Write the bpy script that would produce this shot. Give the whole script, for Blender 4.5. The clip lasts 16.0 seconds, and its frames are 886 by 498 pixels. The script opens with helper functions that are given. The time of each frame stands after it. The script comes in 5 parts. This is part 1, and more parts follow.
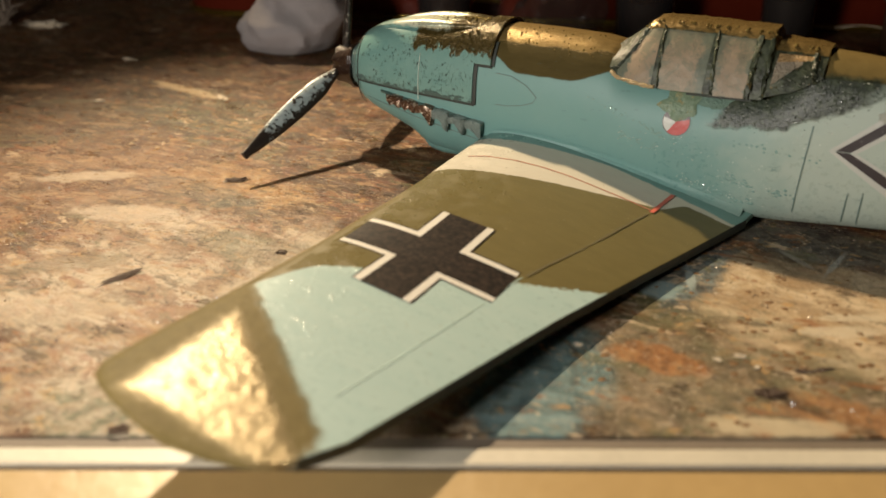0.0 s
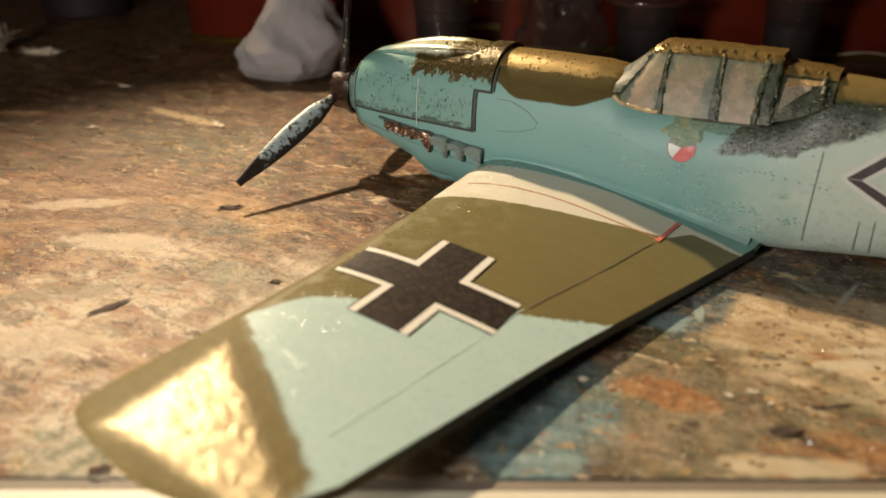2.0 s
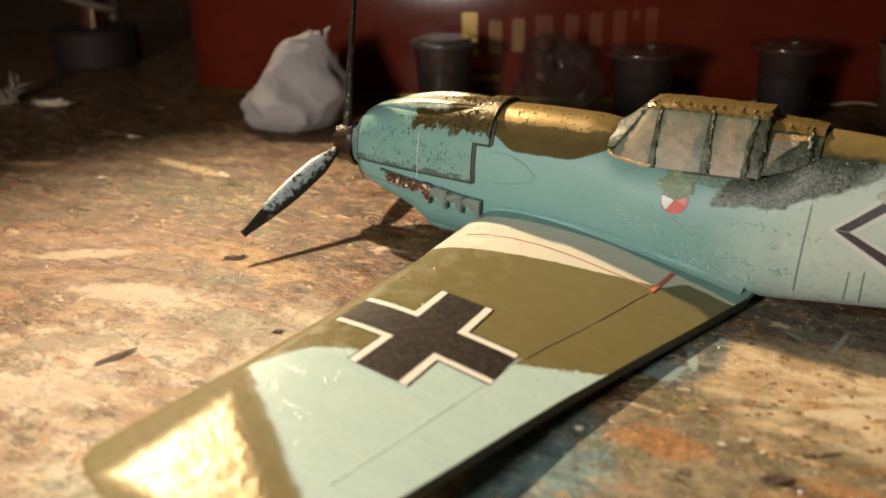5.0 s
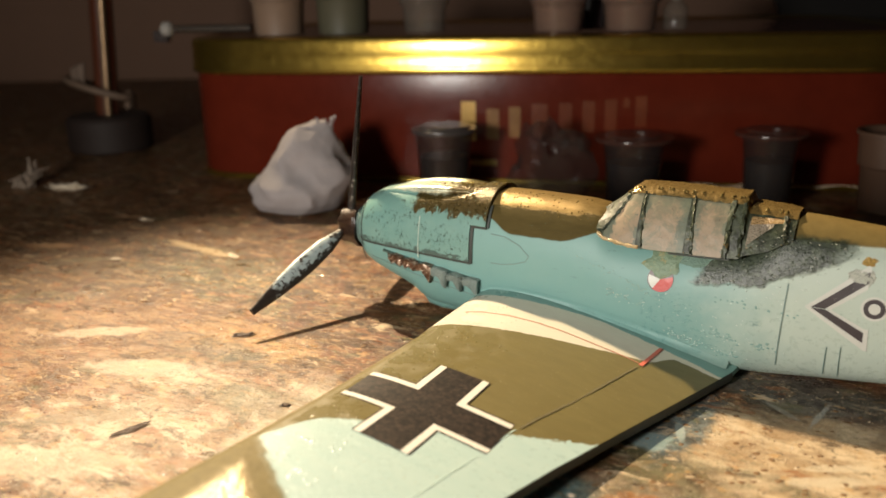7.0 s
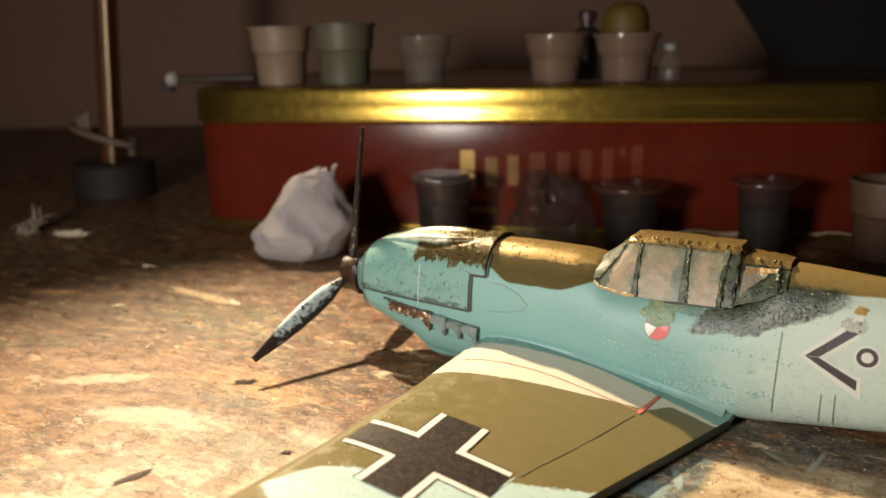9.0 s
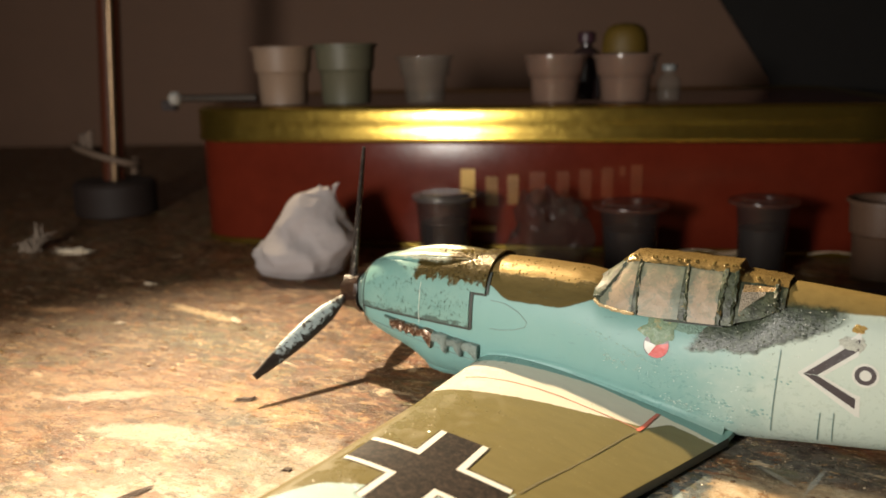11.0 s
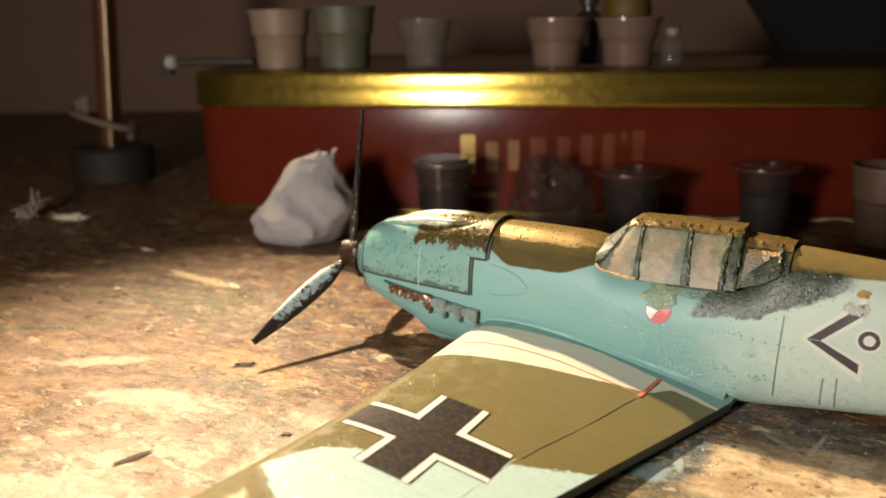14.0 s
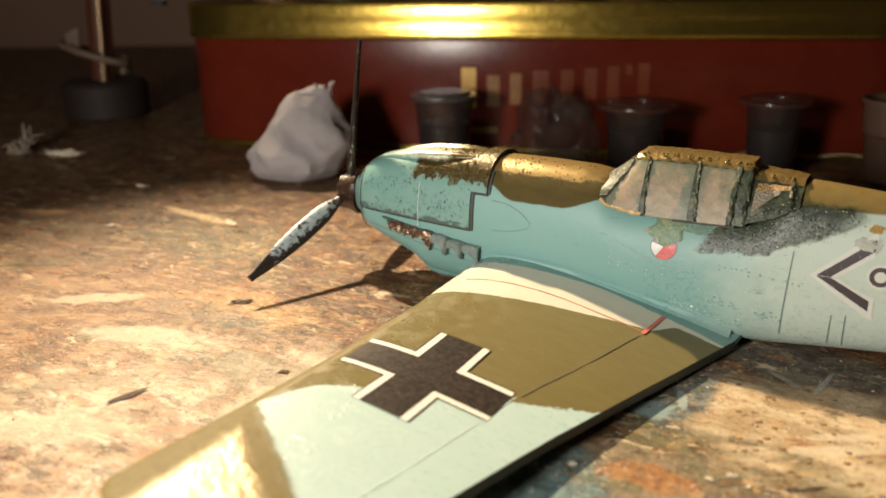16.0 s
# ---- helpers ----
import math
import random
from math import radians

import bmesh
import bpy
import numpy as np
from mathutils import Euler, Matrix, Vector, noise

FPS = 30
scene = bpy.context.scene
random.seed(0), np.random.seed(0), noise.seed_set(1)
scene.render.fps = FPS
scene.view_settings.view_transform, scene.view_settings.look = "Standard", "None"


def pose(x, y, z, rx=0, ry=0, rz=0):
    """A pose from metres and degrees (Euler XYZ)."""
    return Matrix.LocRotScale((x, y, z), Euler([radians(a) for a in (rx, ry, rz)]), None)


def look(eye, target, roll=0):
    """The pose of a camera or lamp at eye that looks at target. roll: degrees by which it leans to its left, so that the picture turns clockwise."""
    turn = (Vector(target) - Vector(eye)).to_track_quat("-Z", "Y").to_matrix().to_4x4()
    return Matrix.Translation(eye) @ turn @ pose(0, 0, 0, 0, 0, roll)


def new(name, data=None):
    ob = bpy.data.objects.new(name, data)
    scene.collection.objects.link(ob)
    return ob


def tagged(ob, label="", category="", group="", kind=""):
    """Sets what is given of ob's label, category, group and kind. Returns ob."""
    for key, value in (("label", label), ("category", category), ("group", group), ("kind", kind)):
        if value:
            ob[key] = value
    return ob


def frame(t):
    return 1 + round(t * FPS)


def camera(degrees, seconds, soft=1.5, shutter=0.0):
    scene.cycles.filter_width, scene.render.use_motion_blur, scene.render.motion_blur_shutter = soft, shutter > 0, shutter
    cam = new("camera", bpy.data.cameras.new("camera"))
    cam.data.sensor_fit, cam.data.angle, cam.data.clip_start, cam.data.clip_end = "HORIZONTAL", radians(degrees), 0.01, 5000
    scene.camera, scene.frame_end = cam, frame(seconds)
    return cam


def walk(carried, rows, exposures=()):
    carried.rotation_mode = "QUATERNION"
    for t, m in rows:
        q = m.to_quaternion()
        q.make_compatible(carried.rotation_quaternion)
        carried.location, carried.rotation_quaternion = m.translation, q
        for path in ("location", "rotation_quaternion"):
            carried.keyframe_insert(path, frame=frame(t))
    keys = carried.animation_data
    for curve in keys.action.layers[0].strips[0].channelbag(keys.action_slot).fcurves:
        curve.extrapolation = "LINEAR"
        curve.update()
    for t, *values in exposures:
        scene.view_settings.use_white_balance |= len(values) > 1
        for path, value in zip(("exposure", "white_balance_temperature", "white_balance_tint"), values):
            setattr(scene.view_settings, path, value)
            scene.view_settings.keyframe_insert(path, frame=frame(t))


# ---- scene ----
# A painted aircraft kit lies on a stained work board, before a tin and a row of paint pots.
# Lengths are in kit units of 1.5 mm (K); x runs from the nose to the tail, y away from the viewer.
K = 0.0015
LENS = 55.4
cam = camera(LENS, 16.0, soft=1.6)
cam.data.dof.use_dof = True
cam.data.dof.focus_distance = 0.145
cam.data.dof.aperture_fstop = 21.0
PATH = [
    (0, (0.10187, -0.13455, 0.05949), (0.03395, -0.02001, -0.00956), -1.05),
    (0.5, (0.09863, -0.12883, 0.05724), (0.03087, -0.01476, -0.01273), -1.13),
    (1, (0.09949, -0.13009, 0.05807), (0.03128, -0.01519, -0.01009), -1.12),
    (1.5, (0.09987, -0.13063, 0.05841), (0.03120, -0.01501, -0.00805), -1.15),
    (2, (0.10003, -0.13133, 0.05788), (0.03117, -0.01480, -0.00674), -1.00),
    (2.5, (0.10017, -0.13107, 0.05923), (0.03102, -0.01448, -0.00500), -1.16),
    (3, (0.10091, -0.13221, 0.06002), (0.03092, -0.01415, -0.00049), -1.18),
    (3.2, (0.10105, -0.13246, 0.06018), (0.03091, -0.01404, 0.00054), -1.15),
    (5.3, (0.10225, -0.13332, 0.06011), (0.03095, -0.01406, 0.00359), -1.17),
    (5.5, (0.10280, -0.13410, 0.06229), (0.03064, -0.01304, 0.01094), -1.32),
    (6, (0.10386, -0.13561, 0.06220), (0.03073, -0.01301, 0.01615), -1.30),
    (6.5, (0.10520, -0.13820, 0.06254), (0.03216, -0.01545, 0.01675), -1.25),
    (7, (0.10586, -0.13932, 0.06270), (0.03262, -0.01614, 0.01841), -1.24),
    (7.5, (0.10636, -0.14018, 0.06347), (0.03273, -0.01624, 0.02201), -1.22),
    (8, (0.10596, -0.13970, 0.06328), (0.03264, -0.01611, 0.02025), -1.22),
    (8.5, (0.10686, -0.14114, 0.06385), (0.03295, -0.01642, 0.02536), -1.21),
    (9, (0.10697, -0.14139, 0.06428), (0.03293, -0.01623, 0.02746), -1.17),
    (9.2, (0.10744, -0.14147, 0.06443), (0.03309, -0.01637, 0.02808), -1.36),
    (11.5, (0.10742, -0.14251, 0.06427), (0.03308, -0.01655, 0.03096), -1.01),
    (12, (0.10710, -0.14231, 0.06336), (0.03303, -0.01668, 0.02823), -0.92),
    (12.5, (0.10692, -0.14198, 0.06375), (0.03300, -0.01656, 0.02761), -0.96),
    (13, (0.10660, -0.14164, 0.06306), (0.03294, -0.01660, 0.02513), -0.91),
    (13.5, (0.10732, -0.14255, 0.06426), (0.03310, -0.01669, 0.03036), -0.99),
    (14, (0.10650, -0.14114, 0.06320), (0.03283, -0.01641, 0.02428), -0.97),
    (14.5, (0.10603, -0.14045, 0.06246), (0.03270, -0.01634, 0.02100), -0.96),
    (15, (0.10632, -0.14044, 0.06424), (0.03273, -0.01621, 0.02359), -1.09),
    (15.5, (0.10578, -0.13994, 0.06248), (0.03263, -0.01626, 0.01946), -0.92),
    (16, (0.10472, -0.13804, 0.06147), (0.03246, -0.01618, 0.01218), -1.00),
]
walk(cam, [(t, look(eye, target, roll)) for t, eye, target, roll in PATH],
     [(0.0, -0.70), (3.0, -0.50), (5.5, -0.30), (7.0, -0.06), (9.0, 0.10), (12.0, 0.20), (14.5, 0.12), (16.0, 0.0)])

# ---- light: a shaded warm desk lamp high behind the tin's end; a cooler lamp behind the viewer; a dim room
world = bpy.data.worlds.new("room")
scene.world = world
world.use_nodes = True
world.node_tree.nodes["Background"].inputs[0].default_value = (0.44, 0.175, 0.09, 1)
world.node_tree.nodes["Background"].inputs[1].default_value = 0.17


def lamp(name, kind, place, aim, watts, colour, size, cone=0.0):
    data = bpy.data.lights.new(name, kind)
    data.energy, data.color = watts, colour
    if kind == "SPOT":
        data.spot_size, data.spot_blend, data.shadow_soft_size = radians(cone), 0.78, size * K
    else:
        data.shape, data.size = "DISK", size * K
    ob = new(name, data)
    ob.matrix_world = look(Vector(place) * K, Vector(aim) * K)
    return ob


DESK = Vector((-148, 93, 200))
DESK_AIM = Vector((50, -52, 0))
lamp("desk_lamp_light", "SPOT", DESK, DESK_AIM, 19.5, (1.0, 0.775, 0.50), 5.5, 41.5)
lamp("room_lamp_light", "AREA", (8, -165, 54), (10, 0, 16), 0.66, (1.0, 0.94, 0.85), 30)


# ---- materials
class Nodes:
    """A short way to write a node material."""

    def __init__(self, name):
        self.mat = bpy.data.materials.new(name)
        self.mat.use_nodes = True
        self.tree = self.mat.node_tree
        self.out = self.tree.nodes["Principled BSDF"]
        coord = self.tree.nodes.new("ShaderNodeTexCoord")
        scale = self.tree.nodes.new("ShaderNodeVectorMath")
        scale.operation = "SCALE"
        scale.inputs[3].default_value = 1 / K
        self.tree.links.new(coord.outputs["Object"], scale.inputs[0])
        self.pos = scale.outputs[0]
        split = self.tree.nodes.new("ShaderNodeSeparateXYZ")
        self.tree.links.new(self.pos, split.inputs[0])
        self.x, self.y, self.z = split.outputs[0], split.outputs[1], split.outputs[2]

    def put(self, socket, value):
        if isinstance(value, bpy.types.NodeSocket):
            self.tree.links.new(value, socket)
        elif isinstance(value, tuple):
            socket.default_value = (*value, 1.0) if len(value) == 3 and len(socket.default_value) == 4 else value
        else:
            socket.default_value = value

    def math(self, op, a, b=0.0, clamp=False):
        n = self.tree.nodes.new("ShaderNodeMath")
        n.operation, n.use_clamp = op, clamp
        self.put(n.inputs[0], a)
        self.put(n.inputs[1], b)
        return n.outputs[0]

    def add(self, a, b):
        return self.math("ADD", a, b)

    def mul(self, a, b):
        return self.math("MULTIPLY", a, b)

    def stretch(self, sx, sy, sz, turn=0.0):
        n = self.tree.nodes.new("ShaderNodeMapping")
        self.put(n.inputs[0], self.pos)
        n.inputs[2].default_value = (0, 0, radians(turn))
        n.inputs[3].default_value = (sx, sy, sz)
        return n.outputs[0]

    def noise(self, scale, detail=3.0, rough=0.55, vec=None, warp=0.0):
        n = self.tree.nodes.new("ShaderNodeTexNoise")
        self.put(n.inputs["Vector"], vec or self.pos)
        n.inputs["Scale"].default_value, n.inputs["Detail"].default_value = scale, detail
        n.inputs["Roughness"].default_value, n.inputs["Distortion"].default_value = rough, warp
        return n.outputs[0]

    def cells(self, scale, vec=None):
        n = self.tree.nodes.new("ShaderNodeTexVoronoi")
        self.put(n.inputs["Vector"], vec or self.pos)
        n.inputs["Scale"].default_value = scale
        return n.outputs["Distance"]

    def step(self, value, low, high):
        """0 under low, 1 over high (or the other way round where low is the greater)."""
        n = self.tree.nodes.new("ShaderNodeMapRange")
        n.interpolation_type = "SMOOTHSTEP"
        self.put(n.inputs[0], value)
        a, b, c, d = (low, high, 0.0, 1.0) if low < high else (high, low, 1.0, 0.0)
        for i, v in enumerate((a, b, c, d)):
            n.inputs[i + 1].default_value = v
        return n.outputs[0]

    def mix(self, fac, a, b):
        n = self.tree.nodes.new("ShaderNodeMix")
        n.data_type = "RGBA"
        self.put(n.inputs[0], fac)
        self.put(n.inputs[6], a)
        self.put(n.inputs[7], b)
        return n.outputs[2]

    def mixf(self, fac, a, b):
        n = self.tree.nodes.new("ShaderNodeMix")
        self.put(n.inputs[0], fac)
        self.put(n.inputs[2], a)
        self.put(n.inputs[3], b)
        return n.outputs[0]

    def blob(self, cx, cy, rx, ry, wobble=0.6, scale=0.35, soft=0.2, turn=0.0):
        """1 inside an uneven patch of the plan, 0 outside it."""
        px, py = self.add(self.x, -cx), self.add(self.y, -cy)
        c, q = math.cos(radians(turn)), math.sin(radians(turn))
        dx = self.mul(self.add(self.mul(px, c), self.mul(py, q)), 1 / rx)
        dy = self.mul(self.add(self.mul(py, c), self.mul(px, -q)), 1 / ry)
        far = self.math("SQRT", self.add(self.mul(dx, dx), self.mul(dy, dy)))
        far = self.add(far, self.mul(self.add(self.noise(scale, 5, 0.65), -0.5), 2 * wobble))
        return self.step(far, 0.92 + soft, 0.92 - soft)

    def random(self):
        return self.tree.nodes.new("ShaderNodeObjectInfo").outputs["Random"]

    def finish(self, colour, rough=0.5, metal=0.0, height=None, depth=0.05, spec=0.5, coat=0.0):
        self.put(self.out.inputs["Base Color"], colour)
        self.put(self.out.inputs["Roughness"], rough)
        self.put(self.out.inputs["Metallic"], metal)
        self.put(self.out.inputs["Specular IOR Level"], spec)
        self.put(self.out.inputs["Coat Weight"], coat)
        self.out.inputs["Coat Roughness"].default_value = 0.12
        if height is not None:
            b = self.tree.nodes.new("ShaderNodeBump")
            b.inputs["Strength"].default_value = 1.0
            b.inputs["Distance"].default_value = depth * K
            self.put(b.inputs["Height"], height)
            self.tree.links.new(b.outputs[0], self.out.inputs["Normal"])
        return self.mat


def plain(name, colour, rough=0.5, metal=0.0, grain=1.0, vary=0.25, depth=0.05, coat=0.0):
    """A painted or plastic surface with uneven tone and a fine grain."""
    n = Nodes(name)
    big, fine = n.noise(0.25 * grain, 4), n.noise(2.5 * grain, 4)
    dark = tuple(c * (1 - vary) for c in colour)
    light = tuple(min(1, c * (1 + vary)) for c in colour)
    tone = n.mix(n.add(n.mul(big, 0.6), n.mul(fine, 0.4)), dark, light)
    return n.finish(tone, n.mixf(fine, rough * 0.8, min(1, rough * 1.2)), metal, fine, depth, coat=coat)


TEAL, GREYGREEN = (0.150, 0.325, 0.305), (0.49, 0.575, 0.50)


def brushed_olive(n):
    return n.mix(n.noise(1.3, 5, 0.7, n.stretch(0.25, 1, 1)), (0.058, 0.043, 0.012), (0.112, 0.082, 0.025))


def fuselage_paint():
    n = Nodes("fuselage_paint")
    wob = n.add(n.noise(0.5, 4), -0.5)
    side = n.mix(n.step(n.add(n.x, n.mul(wob, 8)), 46, 62), TEAL, GREYGREEN)
    side = n.mix(n.mul(n.noise(0.3, 5, 0.7), 0.5), side, n.mix(0.45, side, (0.30, 0.38, 0.34)))
    side = n.mix(n.step(n.noise(0.9, 6, 0.7, n.stretch(0.5, 1, 1.6)), 0.60, 0.72), side, n.mix(0.5, side, (0.10, 0.20, 0.19)))
    # olive along the top, dipping between cowling and windscreen
    dip = n.mul(n.step(n.x, 24.4, 28), n.step(n.x, 39.5, 34))
    edge = n.add(n.mul(dip, -1.5), 14.9)
    edge = n.add(edge, n.mul(n.step(n.x, 56, 60), 1.6))
    top = n.step(n.math("SUBTRACT", n.add(n.z, n.mul(wob, 0.35)), edge), -0.12, 0.12)
    # glossy gold crest, its colour brightened to hold the lamp's glare
    lit_crest = n.mul(n.mul(top, n.step(n.x, 59.5, 56.5)), n.step(n.add(n.z, n.mul(n.add(n.noise(1.5, 5, 0.7, n.stretch(0.3, 1, 1)), -0.5), 1.6)), 16.2, 16.5))
    # rear spine in a lighter ochre, painting in the stronger light there
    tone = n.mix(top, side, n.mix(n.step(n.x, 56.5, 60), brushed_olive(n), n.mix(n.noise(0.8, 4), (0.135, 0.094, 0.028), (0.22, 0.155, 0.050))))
    tone = n.mix(n.mul(lit_crest, 0.85), tone, n.mix(n.noise(2.0, 5, 0.7, n.stretch(0.4, 1, 1)), (0.24, 0.15, 0.045), (0.60, 0.42, 0.16)))
    # a dark scabby patch behind the cockpit, above a slanting line
    low = n.math("MAXIMUM", n.add(n.mul(n.add(n.x, -55.5), 0.45), 10.9), 10.7)
    above = n.step(n.math("SUBTRACT", n.add(n.z, n.mul(wob, 2.4)), low), -0.15, 0.5)
    below = n.step(n.add(n.z, n.mul(wob, 1.5)), 17.2, 16.5)
    span = n.mul(n.step(n.add(n.x, n.mul(wob, 5)), 49.4, 51.0), n.step(n.add(n.x, n.mul(wob, 6)), 66.4, 63.4))
    patch = n.mul(n.mul(above, below), span)
    scab = n.mix(n.step(n.noise(1.3, 7, 0.75), 0.40, 0.68), (0.014, 0.020, 0.011), (0.066, 0.082, 0.046))
    tone = n.mix(n.mul(patch, 0.97), tone, scab)
    flecks = n.mul(n.step(n.noise(2.4, 4, 0.7), 0.62, 0.67), n.step(n.noise(0.35, 3), 0.45, 0.6))
    tone = n.mix(n.mul(flecks, 0.22), tone, (0.09, 0.17, 0.15))
    grit = n.mul(n.step(n.noise(0.28, 3), 0.42, 0.58), n.step(n.add(n.x, n.mul(wob, 6)), 40, 47))
    rough = n.mixf(top, n.mixf(patch, 0.52, 0.34), n.mixf(lit_crest, 0.74, n.mixf(n.noise(2.6, 4, 0.65, n.stretch(0.4, 1, 1)), 0.22, 0.44)))
    # glossy drops of varnish: along the wing root, below the cockpit, towards the tail
    zone = n.mul(n.step(n.x, 33, 40), n.mul(n.step(n.z, 2.2, 3.0), n.step(n.add(n.z, n.mul(wob, 3)), 5.2, 4.2)))
    zone = n.math("MAXIMUM", zone, n.mul(n.mul(n.step(n.x, 43, 46), n.step(n.x, 53, 49)), n.step(n.z, 10.2, 8.6)))
    zone = n.math("MAXIMUM", zone, n.mul(n.mul(n.step(n.x, 53, 57), n.step(n.z, 11.5, 9)), 0.7))
    drops = n.mul(n.math("MAXIMUM", n.step(n.noise(1.9, 3, 0.6), 0.57, 0.62), n.mul(n.step(n.cells(1.3), 0.26, 0.0), 0.8)), zone)
    drops = n.math("MAXIMUM", drops, n.mul(n.step(n.cells(1.6), 0.30, 0.0), patch))
    rough = n.mixf(n.step(drops, 0.0, 0.8), rough, 0.08)
    lumps = n.noise(2.2, 5, 0.6)
    height = n.add(n.mul(lumps, n.mixf(patch, n.mixf(top, 0.08, 0.22), 0.5)), n.mul(n.noise(5.5, 4, 0.6), n.mixf(n.math("MAXIMUM", lit_crest, patch), n.mixf(grit, 0.02, 0.06), 0.24)))
    height = n.add(height, n.mul(drops, 0.11))
    return n.finish(tone, rough, n.mul(lit_crest, 0.55), height, 0.16, n.mixf(n.mul(top, n.math("SUBTRACT", 1.0, lit_crest)), 0.6, 0.15))


def cowl_paint():
    n = Nodes("cowl_paint")
    wob = n.add(n.noise(0.9, 5, 0.7), -0.5)
    tone = n.mix(n.mul(n.noise(0.5, 5, 0.7), 0.7), (0.125, 0.280, 0.255), (0.24, 0.375, 0.320))
    drip = n.mul(n.add(n.noise(1.5, 4, 0.6, n.stretch(1, 1, 0.15)), -0.5), 4.0)
    up = n.mul(n.step(n.add(n.z, n.add(n.mul(wob, 1.4), drip)), 14.7, 15.1), n.step(n.add(n.x, n.mul(wob, 2)), 13.4, 14.0))
    tone = n.mix(up, tone, brushed_olive(n))
    # pale patch on top of the cowl paints the highlight into the colour
    crown_shine = n.mul(n.step(n.add(n.z, n.mul(wob, 1.2)), 16.5, 17.0), n.step(n.add(n.x, n.mul(wob, 5)), 18.6, 17.2))
    tone = n.mix(crown_shine, tone, n.mix(n.noise(0.8, 4), (0.40, 0.47, 0.36), (0.66, 0.64, 0.48)))
    chips = n.mul(n.step(n.noise(3.0, 4, 0.7, n.stretch(1.3, 1, 0.8, 0)), 0.585, 0.61), n.step(n.noise(0.40, 3), 0.44, 0.54))
    sill = n.math("SUBTRACT", n.z, n.add(n.mul(n.add(n.x, -5), -0.03), 9.7))
    grime = n.mul(n.step(n.add(sill, n.mul(n.add(n.noise(2.0, 5, 0.7, n.stretch(0.5, 1, 1)), -0.5), 3.6)), 0.55, 0.25), 0.75)
    chips = n.math("MAXIMUM", n.mul(chips, n.step(n.z, 8.5, 10)), grime)
    tone = n.mix(n.mul(chips, 0.9), tone, (0.02, 0.018, 0.014))
    light = n.mul(n.step(n.noise(1.6, 3, 0.6, n.stretch(1, 1, 0.35)), 0.68, 0.72), up)
    tone = n.mix(light, tone, (0.42, 0.52, 0.40))
    height = n.add(n.mul(n.noise(2.0, 5), n.mixf(up, 0.15, 0.9)), n.mul(chips, -0.4))
    return n.finish(tone, n.mixf(up, 0.38, n.mixf(n.noise(1.4, 4), 0.18, 0.40)), n.mul(up, 0.45), height, 0.14, 0.5, 0.2)


